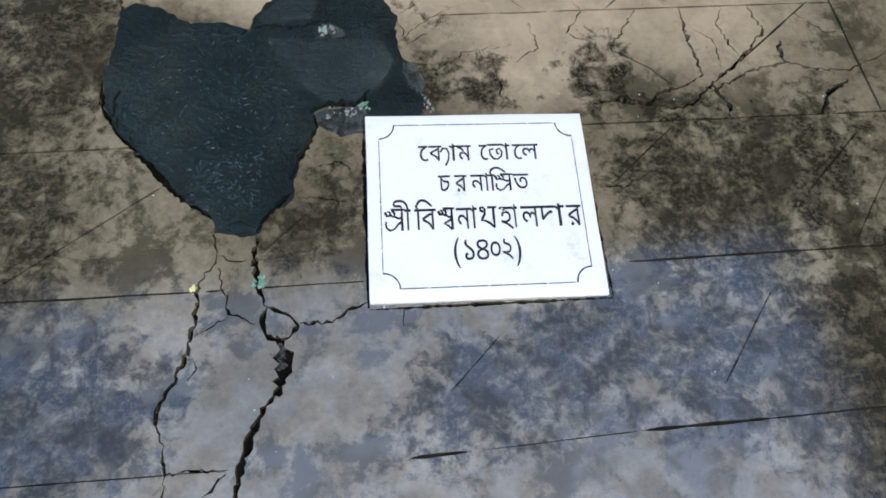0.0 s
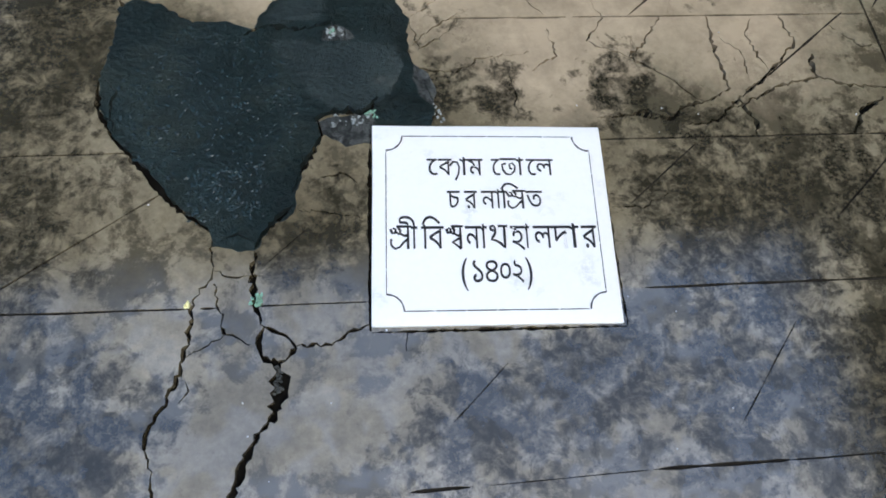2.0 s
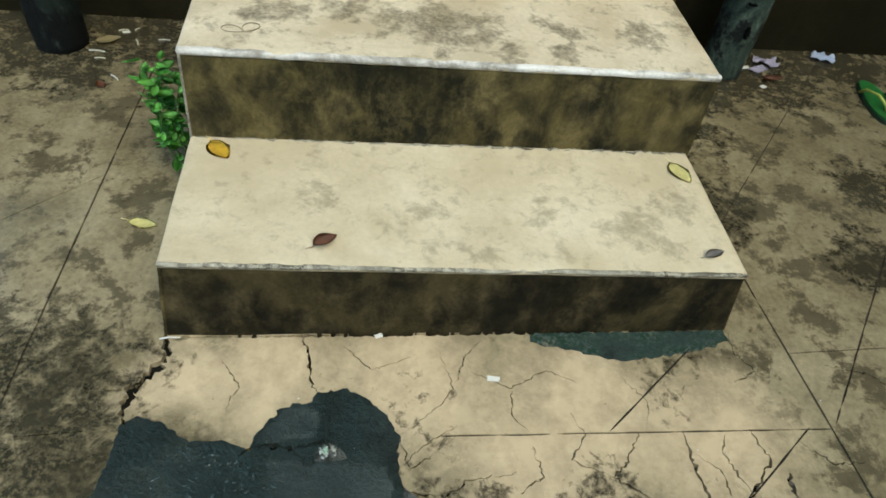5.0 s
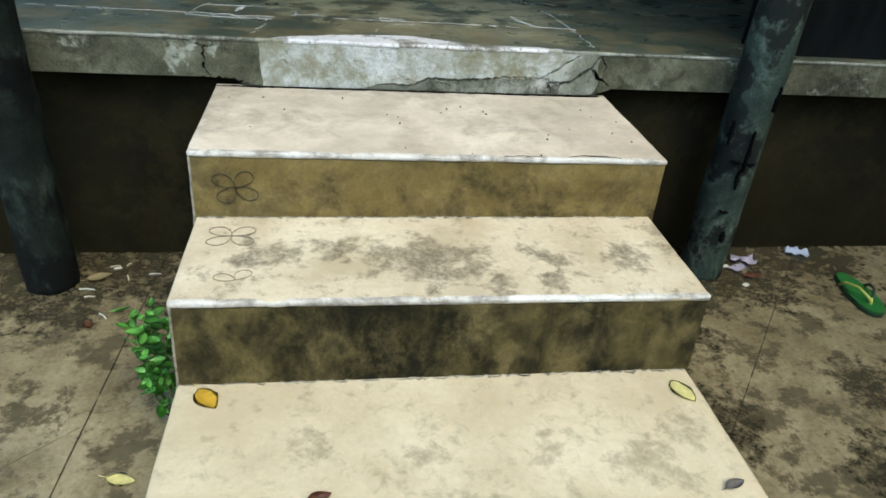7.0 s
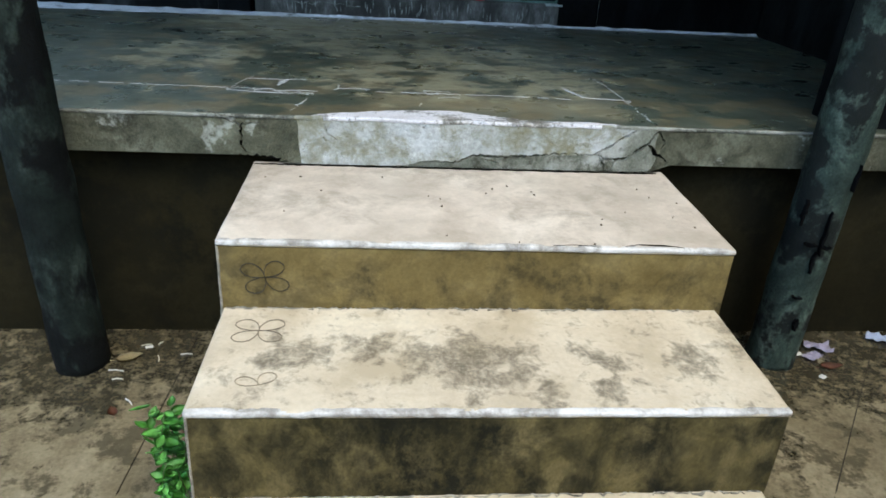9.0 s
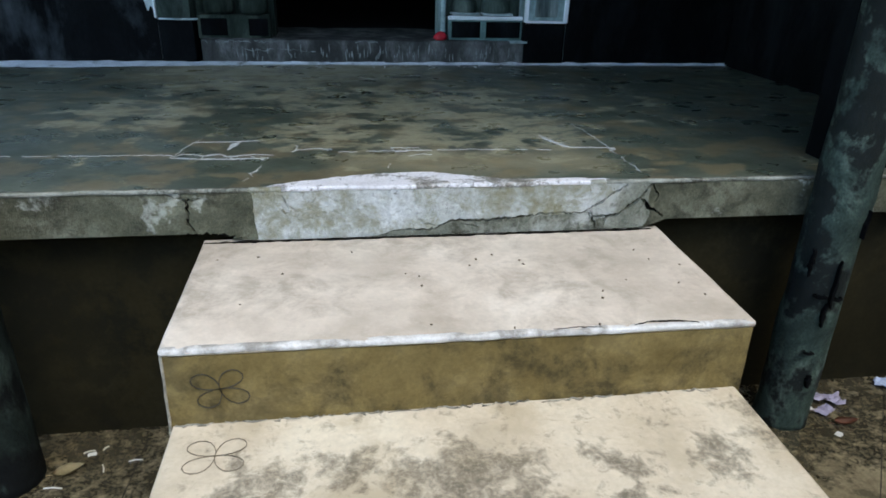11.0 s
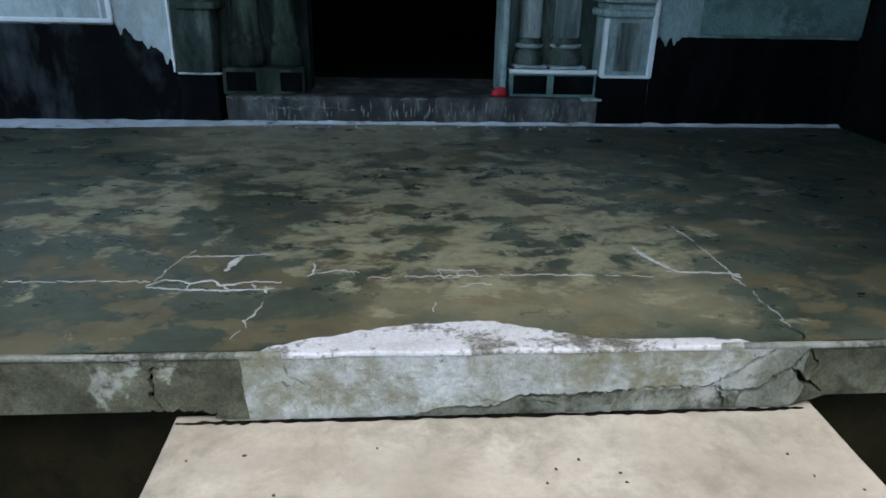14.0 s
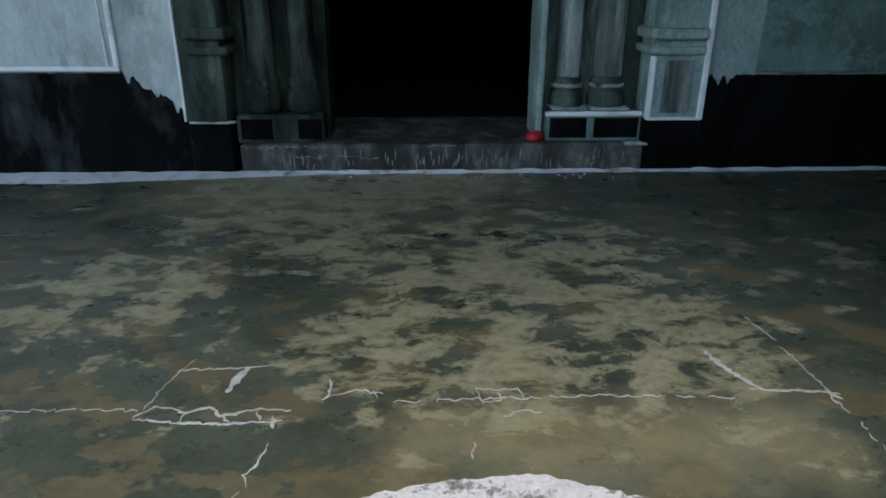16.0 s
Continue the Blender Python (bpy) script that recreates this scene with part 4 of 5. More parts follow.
def dado(x0, x1, z1, seed, ragged=0.02, slope=0.0):
    """A thin skin of black paint with a ragged brushed upper edge."""
    r, bm, n = random.Random(seed), bmesh.new(), int((x1 - x0) / 0.008)
    lo, hi = [], []
    for i in range(n + 1):
        x = x0 + (x1 - x0) * i / n
        if i % 2 == 0:
            brush = r.uniform(-0.8, 0.8) * ragged * r.choice((0.2, 0.5, 1.0))
        z = z1 + slope * (x - x0) + ragged * (0.4 * noise.noise((x * 9, seed, 0)) + 0.5 * noise.noise((x * 60, seed, 3))) + brush * (0.5 if ragged < 0.01 else 1.0)
        lo.append((x, VZ - 0.005))
        hi.append((x, z))
    for i in range(n):
        quad = [lo[i], lo[i + 1], hi[i + 1], hi[i]]
        f = [bm.verts.new((x, WALL_Y + 0.014, z)) for x, z in quad]
        b = [bm.verts.new((x, WALL_Y + 0.0205, z)) for x, z in quad]
        bm.faces.new(f)
        bm.faces.new([f[3], f[2], b[2], b[3]])
    bmesh.ops.remove_doubles(bm, verts=bm.verts, dist=0.0003)
    return bm


part("dado_paint", dado(-6, -1.09, 1.125, 1, 0.004), BLOTCHED, house_l, "black dado paint with blue-grey blotches")
part("dado_paint", dado(-1.09, JL, 1.122, 2, 0.042, -0.72), BLOTCHED, house_l, "black dado paint with ragged brushed top")
part("dado_paint", dado(JR, 1.2, 1.105, 4, 0.032), DADO, house_r, "black dado paint with ragged brushed top")
part("dado_paint", dado(1.2, 6, 1.115, 5, 0.005), DADO, house_r, "black dado paint")
# raised white border of the wall panel and the panel of the other side
part("panel_border", box(-6, -1.09, WALL_Y + 0.004, WALL_Y + 0.0195, 1.131, 1.148, 0.004, wobble=0.0015), WHITEEDGE, house_l, "chalky white raised border")
part("panel_border", box(-1.108, -1.088, WALL_Y + 0.004, WALL_Y + 0.0195, 1.149, 2.6, 0.003, wobble=0.0015), WHITEEDGE, house_l, "chalky white raised border")
part("panel_border", box(-1.136, -1.13, WALL_Y + 0.01, WALL_Y + 0.0195, 1.15, 2.6, 0.002, wobble=0.001), WHITEEDGE, house_l)
part("wall_panel", box(1.275, 6, WALL_Y + 0.008, WALL_Y + 0.0195, 1.125, 2.6, 0.003), TEAL, house_r, "dark teal raised wall panel")

bm = bmesh.new()
rows = []
for i in range(401):
    x = -6 + 12 * i / 400
    # left part widened: pale dust and bright light there, put into white cement
    d = 0.018 + 0.012 * noise.noise((x * 7, 0, 0)) + 0.007 * noise.noise((x * 31, 5, 0)) + 0.11 * min(max(-0.35 - x, 0), 0.9)
    rows.append([bm.verts.new((x, WALL_Y + 0.02 - d - 0.012, VZ + 0.001)), bm.verts.new((x, WALL_Y + 0.02 - d * 0.5, VZ + 0.008)), bm.verts.new((x, WALL_Y + 0.013, VZ + 0.011 + 0.007 * noise.noise((x * 13, 9, 0))))])
for a, b in zip(rows, rows[1:]):
    for j in range(2):
        bm.faces.new([a[j], b[j], b[j + 1], a[j + 1]]).smooth = True
part("wall_fillet", bm, FILLET, house_l, "pale cement fillet along the wall foot")

# doorway: sill, jambs, room behind
surround = thing("door_surround", (0, 0, 0), "limewashed moulded door surround with paired half columns", "doorway", kind="structure")
part("sill", box(-0.69, 0.885, WALL_Y + 0.014, 3.6, VZ - 0.01, SILL_Z, 0.012, 3, 0.003, 0.06), SILL, surround, "scuffed dark cement door sill")
smears, rnd = [], random.Random(91)
for k in range(64):
    x, z = rnd.uniform(-0.55, 0.84), VZ + rnd.choice((0.012, 0.05, 0.03))
    tall = rnd.uniform(0.015, 0.06)
    smears.append(ribbon(jag([(x, z), (x + rnd.uniform(-0.004, 0.004), min(z + tall, SILL_Z - 0.014))], 0.012, 0.002, 600 + k), rnd.uniform(0.002, 0.007), k, ragged=0.6))
for pts, wide in (([(-0.69, 0.846), (-0.5, 0.848), (-0.34, 0.845)], 0.006), ([(-0.6, 0.82), (-0.45, 0.806), (-0.3, 0.812), (-0.16, 0.802)], 0.004), ([(0.03, 0.847), (0.14, 0.848)], 0.008), ([(0.13, 0.76), (0.145, 0.785), (0.15, 0.81)], 0.012), ([(-0.28, 0.765), (-0.28, 0.8)], 0.008)):
    smears += broken(pts, wide, 700 + len(smears))
tagged(part("lime_smears", strip(smears, lambda x, z, h: (x, WALL_Y + 0.0125 - h, z), 0.0015), SMEAR, surround, "pale lime smears and drips"), kind="stuff")
# dark coats put the shade of the recess behind the columns into colour
part("jamb_back", box(JL, DL, 3.19, 3.34, 0.6, HOUSE_TOP), GLOOMY, surround, "dark limewash, recess shade put into its colour")
part("jamb_back", box(DR + 0.02, JR, 3.19, 3.34, 0.6, HOUSE_TOP), DARKTEAL, surround)
part("lintel", box(JL, JR, WALL_Y + 0.05, 3.34, 2.75, HOUSE_TOP - 0.002), TEAL, surround)
part("jamb_edge", box(DR + 0.004, DR + 0.03, 3.12, 3.35, SILL_Z - 0.002, 2.75, 0.008, 2, 0.003, 0.1), MIDTEAL, surround, "pale worn door jamb edge")


def half_column(x, mat_shaft, mat_base, r=0.05, mat_ring=None):
    s = lathe([(r, 0.235), (r, 0.24), (r, 1.89), (r, 1.9)], 16, at=(x, 3.185, SILL_Z))
    base = lathe([(r * 1.2, 0.105), (r * 1.35, 0.12), (r * 1.4, 0.15), (r * 1.3, 0.18), (r * 1.0, 0.195), (r * 1.18, 0.21), (r * 1.18, 0.225), (r, 0.24), (r * 0.98, 0.242)], 16, at=(x, 3.185, SILL_Z))
    shake(base, 0.002, 20)
    part("column_shaft", s, mat_shaft, surround)
    part("column_base", base, mat_base, surround, "moulded column base")
    if mat_ring:
        ring = lathe([(r * 0.9, 0.196), (r * 1.2, 0.199), (r * 1.27, 0.207), (r * 1.2, 0.215), (r * 0.9, 0.218)], 16, at=(x, 3.185, SILL_Z))
        shake(ring, 0.0015, 20)
        part("column_ring", ring, mat_ring, surround, "chalky worn ring")


def block(x0, x1, mat, inset):
    part("plinth_block", box(x0, x1, 3.09, 3.2, SILL_Z - 0.004, SILL_Z + 0.105, 0.006, 2, 0.002, 0.04), mat, surround)
    for a, b in inset:
        part("inset_panel", box(a, b, 3.086, 3.1, SILL_Z + 0.012, SILL_Z + 0.09, 0.003), DADO, surround, "black-painted inset")


block(0.495, 0.885, TEAL, [(0.51, 0.655), (0.685, 0.86)])
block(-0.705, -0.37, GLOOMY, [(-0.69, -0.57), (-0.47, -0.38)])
half_column(0.585, COLUMN, DARKTEAL, 0.05, CHALK)
half_column(0.745, COLUMN, DARKTEAL, 0.056, CHALK)
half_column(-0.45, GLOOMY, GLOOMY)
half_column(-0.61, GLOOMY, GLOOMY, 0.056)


def pilaster(x0, x1, mat, edge):
    z0 = 0.945
    part("pilaster_foot", box(x0, x1, WALL_Y + 0.011, 3.2, VZ - 0.005, z0, 0.006, 2, 0.002, 0.05), DADO, surround, "black-painted pilaster foot")
    part("pilaster", box(x0 + 0.004, x1 - 0.004, WALL_Y, 3.2, z0, 2.75, 0.006, 2, 0.002, 0.08), mat, surround)
    for z, grow, h in ((1.19, 0.02, 0.03), (1.245, 0.03, 0.04)):
        part("moulding", box(x0 - (0.02 if edge else -0.03), x1 - (0.021 if edge else -0.025), WALL_Y - grow, 3.2, z, z + h, 0.013, 4, 0.002, 0.05), mat, surround, "rounded pilaster moulding")
    if edge:
        part("edge_bead", box(x1 - 0.02, x1 + 0.003, WALL_Y - 0.008, WALL_Y + 0.03, z0 + 0.004, 2.74, 0.004, 2, 0.002, 0.06), WHITEEDGE, surround, "chalky white edge")
        part("edge_bead", box(x0 - 0.002, x0 + 0.013, WALL_Y - 0.008, WALL_Y + 0.03, z0 + 0.004, 1.185, 0.004, 2, 0.002, 0.06), WHITEEDGE, surround, "chalky white edge")


pilaster(0.87, JR, MIDTEAL, True)
pilaster(JL, -0.715, DARKTEAL, False)
part("edge_bead", box(JL - 0.008, JL + 0.002, WALL_Y - 0.006, WALL_Y + 0.03, 0.95, 2.74, 0.003, 2, 0.002, 0.06), WHITEEDGE, surround, "chalky white edge")
part("block_rim", box(0.49, 0.87, 3.078, 3.1, SILL_Z + 0.098, SILL_Z + 0.116, 0.005, 2, 0.0025, 0.03), WHITEEDGE, surround, "chalky white rim")
part("block_rim", box(0.665, 0.678, 3.083, 3.1, SILL_Z + 0.004, SILL_Z + 0.097, 0.003, 2, 0.0015, 0.03), TEAL, surround, "chalky white rim")
part("sill_lip", box(0.8, 0.888, 3.035, 3.09, SILL_Z - 0.008, SILL_Z + 0.002, 0.003, 2, 0.002, 0.03), CHALK, surround)

part("foot_rim", box(0.872, JR - 0.002, WALL_Y - 0.006, WALL_Y + 0.02, 0.946, 0.959, 0.005, 2, 0.003, 0.02), WHITEEDGE, surround, "chalky white rim")
part("inset_panel", box(0.915, 1.03, WALL_Y - 0.0035, WALL_Y + 0.02, 0.975, 1.17, 0.004, 2, 0.002, 0.03), COLUMN, surround, "dark streaked inset")
for cx, w in ((0.585, 0.07), (0.745, 0.078)):
    part("column_foot", box(cx - w, cx + w, 3.1, 3.2, SILL_Z + 0.1165, SILL_Z + 0.128, 0.004, 2, 0.002, 0.02), CHALK, surround, "chalky white column foot")
part("foot_rim", box(JL + 0.01, -0.69, 3.02, 3.05, 0.942, 0.95, 0.003, 2, 0.0025, 0.02), CHALK, surround, "chalky white rim")

room = thing("dark_room", (0, 0, 0), "room behind the open doorway, its darkness put into the colour", "room", kind="structure")
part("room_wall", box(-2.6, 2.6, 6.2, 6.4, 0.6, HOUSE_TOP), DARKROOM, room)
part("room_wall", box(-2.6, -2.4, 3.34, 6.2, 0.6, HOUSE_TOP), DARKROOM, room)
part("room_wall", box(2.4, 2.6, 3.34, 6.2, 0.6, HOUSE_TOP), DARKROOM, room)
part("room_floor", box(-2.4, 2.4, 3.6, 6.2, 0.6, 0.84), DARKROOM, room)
# added wall keeps light off the right end; black stands in for darkness
end_wall = tagged(part("added_end_wall", box(1.98, 2.18, 1.43, 3.05, VZ, HOUSE_TOP), DADO), "added wall at the veranda end, coloured black for the dark corner", "wall", kind="structure")
ceiling = tagged(part("ceiling", box(-2.8, 6, 0.36, 6.4, 3.0, 3.14, 0.01), ROOF), "dark underside of the veranda roof", "ceiling", kind="structure")
# wall added to block front-right light; its black colour stands for shade
block_wall = tagged(part("light_block_wall", box(1.33, 4.2, 1.27, 1.425, VZ, HOUSE_TOP), DADO), "added black wall that blocks front light from the veranda", "wall", kind="structure")
# unseen walls added to cut low sky light from behind and the right
block_back = tagged(part("sky_block_back", box(-8, 3.2, -5.2, -5.0, -0.02, 2.6), PLINTH), "unseen plain brown wall added to block sky light", "wall", kind="structure")
block_side = tagged(part("sky_block_side", box(3.0, 3.2, -5.0, 1.28, -0.02, 3.4), PLINTH), "unseen plain brown wall added to block sky light", "wall", kind="structure")

# ---- steps ----
stairs = thing("staircase", (0, 0, 0), "cream cement staircase of three worn, stained steps", "steps")


def hexa(low, high, round_=0.0, wobble=0.0, cell=0.05, scale=7.0):
    """A six-sided block between four lower and four upper corners, each front left, front right, back right, back left."""
    w, d, h = high[1][0] - high[0][0], high[3][1] - high[0][1], high[0][2] - low[0][2]
    bm = box(0, w, 0, d, 0, h, round_, 2, 0.0, cell)

    def across(c, u, v):
        return Vector(c[0]).lerp(Vector(c[1]), u).lerp(Vector(c[3]).lerp(Vector(c[2]), u), v)

    for vert in bm.verts:
        u, v, k = vert.co.x / w, vert.co.y / d, vert.co.z / h
        vert.co = across(low, u, v).lerp(across(high, u, v), k)
    shake(bm, wobble, scale)
    return bm


# treads: x of both ends, y and height at the four corners (front left, front right, back right, back left)
TREADS = [(-0.397, 0.772, (0.002, -0.006), Y2, (0.2165, 0.194, 0.203, 0.2135)), (-0.392, 0.775, (0.384, 0.383), Y3, (0.427, 0.4175, 0.428, 0.43)), (-0.396, 0.786, (0.737, 0.738), Y4, (0.6, 0.592, 0.606, 0.606))]


def tread_top(i, x, y):
    """Height of the worn top of step i at a place on it."""
    x0, x1, (ya, yb), back, z = TREADS[i]
    u = (x - x0) / (x1 - x0)
    v = (y - ya) / (back - ya)
    return (z[0] * (1 - u) + z[1] * u) * (1 - v) + (z[3] * (1 - u) + z[2] * u) * v


def step(i, foot, feet_x, riser_mat, tread_mat, nosing_mat):
    x0, x1, (ya, yb), back, z = TREADS[i]
    top = [(x0, ya, z[0]), (x1, yb, z[1]), (x1, back + 0.02, z[2]), (x0, back + 0.02, z[3])]
    under = [(x, y, h - 0.014) for x, y, h in top]
    body = [(x0 + 0.002, ya + 0.0025, z[0] - 0.013), (x1 - 0.002, yb + 0.0025, z[1] - 0.013), (x1 - 0.002, Y4, z[2] - 0.013), (x0 + 0.002, Y4, z[3] - 0.013)]
    base = [(feet_x[0], ya + 0.001, foot), (feet_x[1], yb + 0.004, foot), (feet_x[1], Y4, foot), (feet_x[0], Y4, foot)]
    part("step_body", hexa(base, body, 0.005, 0.0022, 0.04), riser_mat, stairs, "cement riser, stained and darkened for shade")
    part("tread", hexa(under, top, 0.006, 0.0014, 0.03), tread_mat, stairs, "worn cream cement tread")
    lip = 0.008 if i == 0 else 0.015
    lift = 0.0009
    edge = [(x0 + 0.001, ya - 0.0015, z[0] + lift), (x1 - 0.001, yb - 0.0015, z[1] + lift), (x1 - 0.001, yb + lip, z[1] + lift), (x0 + 0.001, ya + lip, z[0] + lift)]
    part("nosing", hexa([(x, y, h - (0.009 if i == 0 else 0.0125)) for x, y, h in edge], edge, 0.004, 0.0022, 0.012, 19.0), nosing_mat, stairs, "rubbed step edge")

    for xa, xb, fa, fb in ((x0 + 0.0012, x0 + 0.007, feet_x[0] - 0.0008, feet_x[0] + 0.005),):
        h = tread_top(i, xa, ya) - 0.012
        low = [(fa, ya - 0.001, foot), (fb, ya - 0.001, foot), (fb, ya + 0.02, foot), (fa, ya + 0.02, foot)]
        high = [(xa, ya + 0.0005, h), (xb, ya + 0.0005, h), (xb, ya + 0.02, h), (xa, ya + 0.02, h)]
        part("arris", hexa(low, high, 0.0025, 0.0018, 0.012, 17.0), NOSING_GREY if i else RISER, stairs, "worn pale upright edge")


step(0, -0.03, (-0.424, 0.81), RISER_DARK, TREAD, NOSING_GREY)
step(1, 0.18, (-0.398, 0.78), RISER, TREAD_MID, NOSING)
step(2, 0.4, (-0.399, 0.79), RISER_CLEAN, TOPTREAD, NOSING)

for i, y, seed in ((0, Y2 - 0.003, 260), (1, Y3 - 0.002, 262)):
    for piece in broken([(-0.385, y), (0.1, y + 0.001), (0.765, y)], 0.006, seed):
        part("lime_line", strip([piece], lambda x, yy, h: (x, yy, tread_top(i, x, yy) + 0.0008 + h), 0.0016), NOSING_GREY, stairs, "broken whitish line along the riser foot")
for pts, wide, seed in (([(0.52, Y3 + 0.006), (0.56, Y3 + 0.017), (0.62, Y3 + 0.015), (0.66, Y3 + 0.005)], 0.003, 265), ([(0.35, Y3 + 0.005), (0.4, Y3 + 0.009), (0.45, Y3 + 0.005)], 0.002, 266)):
    part("edge_crack", strip([crack(pts, wide, seed, 0.002)], lambda x, y, h: (x, y, tread_top(2, x, y) + 0.0018 + h), 0.0008), DIRT, stairs, "chipped dark crack in the step edge")

# black strip painted in for the dark gap under the slab edge
joint = [ribbon(jag([(x, Y4 - 0.0065), (x + w, Y4 - 0.0065)], 0.012, 0.0022, 800 + k), 0.009, 800 + k, ragged=0.7) for k, (x, w) in enumerate(((-0.39, 0.24), (-0.2, 0.34), (0.09, 0.26), (0.3, 0.3), (0.55, 0.21)))]
part("joint_gap_strip", strip(joint, lambda x, y, h: (x, y, tread_top(2, x, y) + 0.001 + h), 0.0015), DIRT, stairs, "black strip standing in for the dark gap behind the top step")

# ---- posts ----
def post(x, y, r, skin, label):
    ob = thing("round_post", (x, y, 0), label, "post", "veranda posts")
    prof = [(r * 1.03, -0.01), (r * 1.02, 0.02), (r * 1.0, 0.06)] + [(r * (1 - 0.02 * k), 0.06 + 2.945 * k) for k in (i / 40 for i in range(1, 41))]
    b = lathe(prof, 28)
    for v in b.verts:
        v.co += 0.006 * noise.noise_vector(v.co * 9) + 0.003 * noise.noise_vector(v.co * 26)
    part("shaft", b, skin, ob)
    return ob


def chip(ob, r, angle, z0, z1, wide, seed):
    """A dark spot where the paint of a post has come away."""
    rnd, bm, rows = random.Random(seed), bmesh.new(), []
    for i in range(9):
        k = i / 8
        w = 0.65 * wide * (math.sin(math.pi * min(max(k, 0.06), 0.94)) ** 0.5) * rnd.uniform(0.6, 1.2)
        mid = angle + rnd.uniform(-2, 2)
        rows.append([bm.verts.new(((r + h) * math.cos(radians(mid + s * w)), (r + h) * math.sin(radians(mid + s * w)), z0 + (z1 - z0) * k)) for s, h in ((-1, -0.004), (-0.85, 0.011), (0, 0.012), (0.85, 0.011), (1, -0.004))])
    for a, b in zip(rows, rows[1:]):
        for j in range(4):
            bm.faces.new([a[j], a[j + 1], b[j + 1], b[j]])
    part("paint_chip", bm, DADO, ob, "black chipped spot")


post(-0.918, 1.118, 0.073, POST, "rough green-black plastered round post beside the steps")
chipped = post(1.245, 1.135, 0.074, POST_PALE, "rough green-black plastered round post with chipped paint")
for k, (a, z0, z1, w) in enumerate(((-98, 0.42, 0.56, 5), (-104, 0.36, 0.43, 6), (-120, 0.445, 0.458, 22), (-85, 0.44, 0.452, 16), (-112, 0.27, 0.28, 18), (-150, 0.5, 0.58, 7), (-95, 0.16, 0.2, 8), (-70, 0.62, 0.7, 5))):
    chip(chipped, 0.074, a, z0, z1, w, 500 + k)


# ---- marble plaque ----
plaque = thing("marble_plaque", (0.154, -0.647, 0), "white marble memorial plaque with black Bengali lettering, set in the floor", "plaque", turn=-3.3)
part("slab", box(-0.1945, 0.195, -0.1745, 0.1725, -0.01, 0.007, 0.0015, 2, 0.0008, 0.03), MARBLE, plaque)
PZ = 0.0082


def on_plaque(x, y, h):
    return (x, y, PZ - 0.001 + h)


def arc_pts(cx, cy, r, a0, a1, n=7):
    return [(cx + r * math.cos(radians(a0 + (a1 - a0) * i / n)), cy + r * math.sin(radians(a0 + (a1 - a0) * i / n))) for i in range(n + 1)]


BX, BY, BR = 0.172, 0.152, 0.027
border = []
for (a, b), w in ((((-BX + BR, BY), (BX - BR, BY)), 0.001), (((-BX + BR, -BY), (BX - BR, -BY)), 0.0013), (((-BX, -BY + BR), (-BX, BY - BR)), 0.0013), (((BX, -BY + BR), (BX, BY - BR)), 0.0008)):
    n = 6
    for i in range(n):
        p = [(a[0] + (b[0] - a[0]) * k, a[1] + (b[1] - a[1]) * k) for k in (i / n, (i + 0.5) / n, (i + 0.93) / n)]
        border.append(ribbon(p, w, 300 + i, taper=False))
for cx, cy, a0 in ((-BX, BY, 270), (BX, BY, 180), (-BX, -BY, 0), (BX, -BY, 90)):
    border.append(ribbon(arc_pts(cx, cy, BR, a0, a0 + 90), 0.0018, 310, taper=False))
part("engraved_border", strip(border, on_plaque, 0.0012), INK, plaque, "thin black engraved border")


def lettering(text, u0, u1, v_top, tall, bold=0.0):
    """A line of letters, in the order in which they stand, fitted between u0 and u1 with its head line at v_top."""
    c = bpy.data.curves.new("line", "FONT")
    c.body, c.size, c.extrude, c.offset = text, 1.0, 0.01, bold
    ob = bpy.data.objects.new("line", c)
    scene.collection.objects.link(ob)
    me = bpy.data.meshes.new_from_object(ob.evaluated_get(bpy.context.evaluated_depsgraph_get()))
    bpy.data.objects.remove(ob)
    bm = bmesh.new()
    bm.from_mesh(me)
    bpy.data.meshes.remove(me)
    xs = [v.co.x for v in bm.verts]
    x0, x1 = min(xs), max(xs)
    for v in bm.verts:
        v.co = Vector((u0 + (v.co.x - x0) / (x1 - x0) * (u1 - u0), v_top + (v.co.y - 0.62) * tall / 0.62, PZ + v.co.z * 0.03))
    return bm


def drawn(strokes, u0, u1, v_top, tall, w):
    """Letter strokes given in a unit box below the head line, as lines on the plaque."""
    return [ribbon([(u0 + x * (u1 - u0), v_top + y * tall) for x, y in line], w, 5 + k, taper=False, ragged=0.25) for k, line in enumerate(strokes)]


SHA_TOP = [[(0.0, -0.12), (0.1, -0.3), (0.24, -0.3), (0.26, -0.12), (0.12, -0.08)], [(0.24, -0.2), (0.42, -0.36), (0.5, -0.18), (0.38, -0.04)], [(0.3, 0.0), (0.7, 0.0), (1.05, 0.0)], [(0.46, -0.3), (0.66, -0.42), (0.86, -0.4)], [(0.86, 0.0), (0.86, -0.5), (0.86, -1.0)]]
RA_FOOT = [[(0.02, -0.66), (0.06, -0.86), (0.24, -1.0), (0.46, -0.92), (0.66, -0.7), (0.86, -0.56)], [(0.0, -0.62), (0.1, -0.6)]]
BA_FOOT = [[(0.86, -0.5), (0.6, -0.62), (0.36, -0.72), (0.6, -0.84), (0.86, -1.02)]]
THA = [[(0.22, -0.2), (0.06, -0.16), (0.04, -0.02), (0.2, 0.02), (0.32, -0.08), (0.3, -0.34), (0.14, -0.52), (0.06, -0.62), (0.3, -0.64), (0.58, -0.76), (0.86, -0.98)], [(0.5, 0.0), (0.8, 0.0), (1.05, 0.0)], [(0.86, 0.0), (0.86, -0.5), (0.86, -1.0)]]
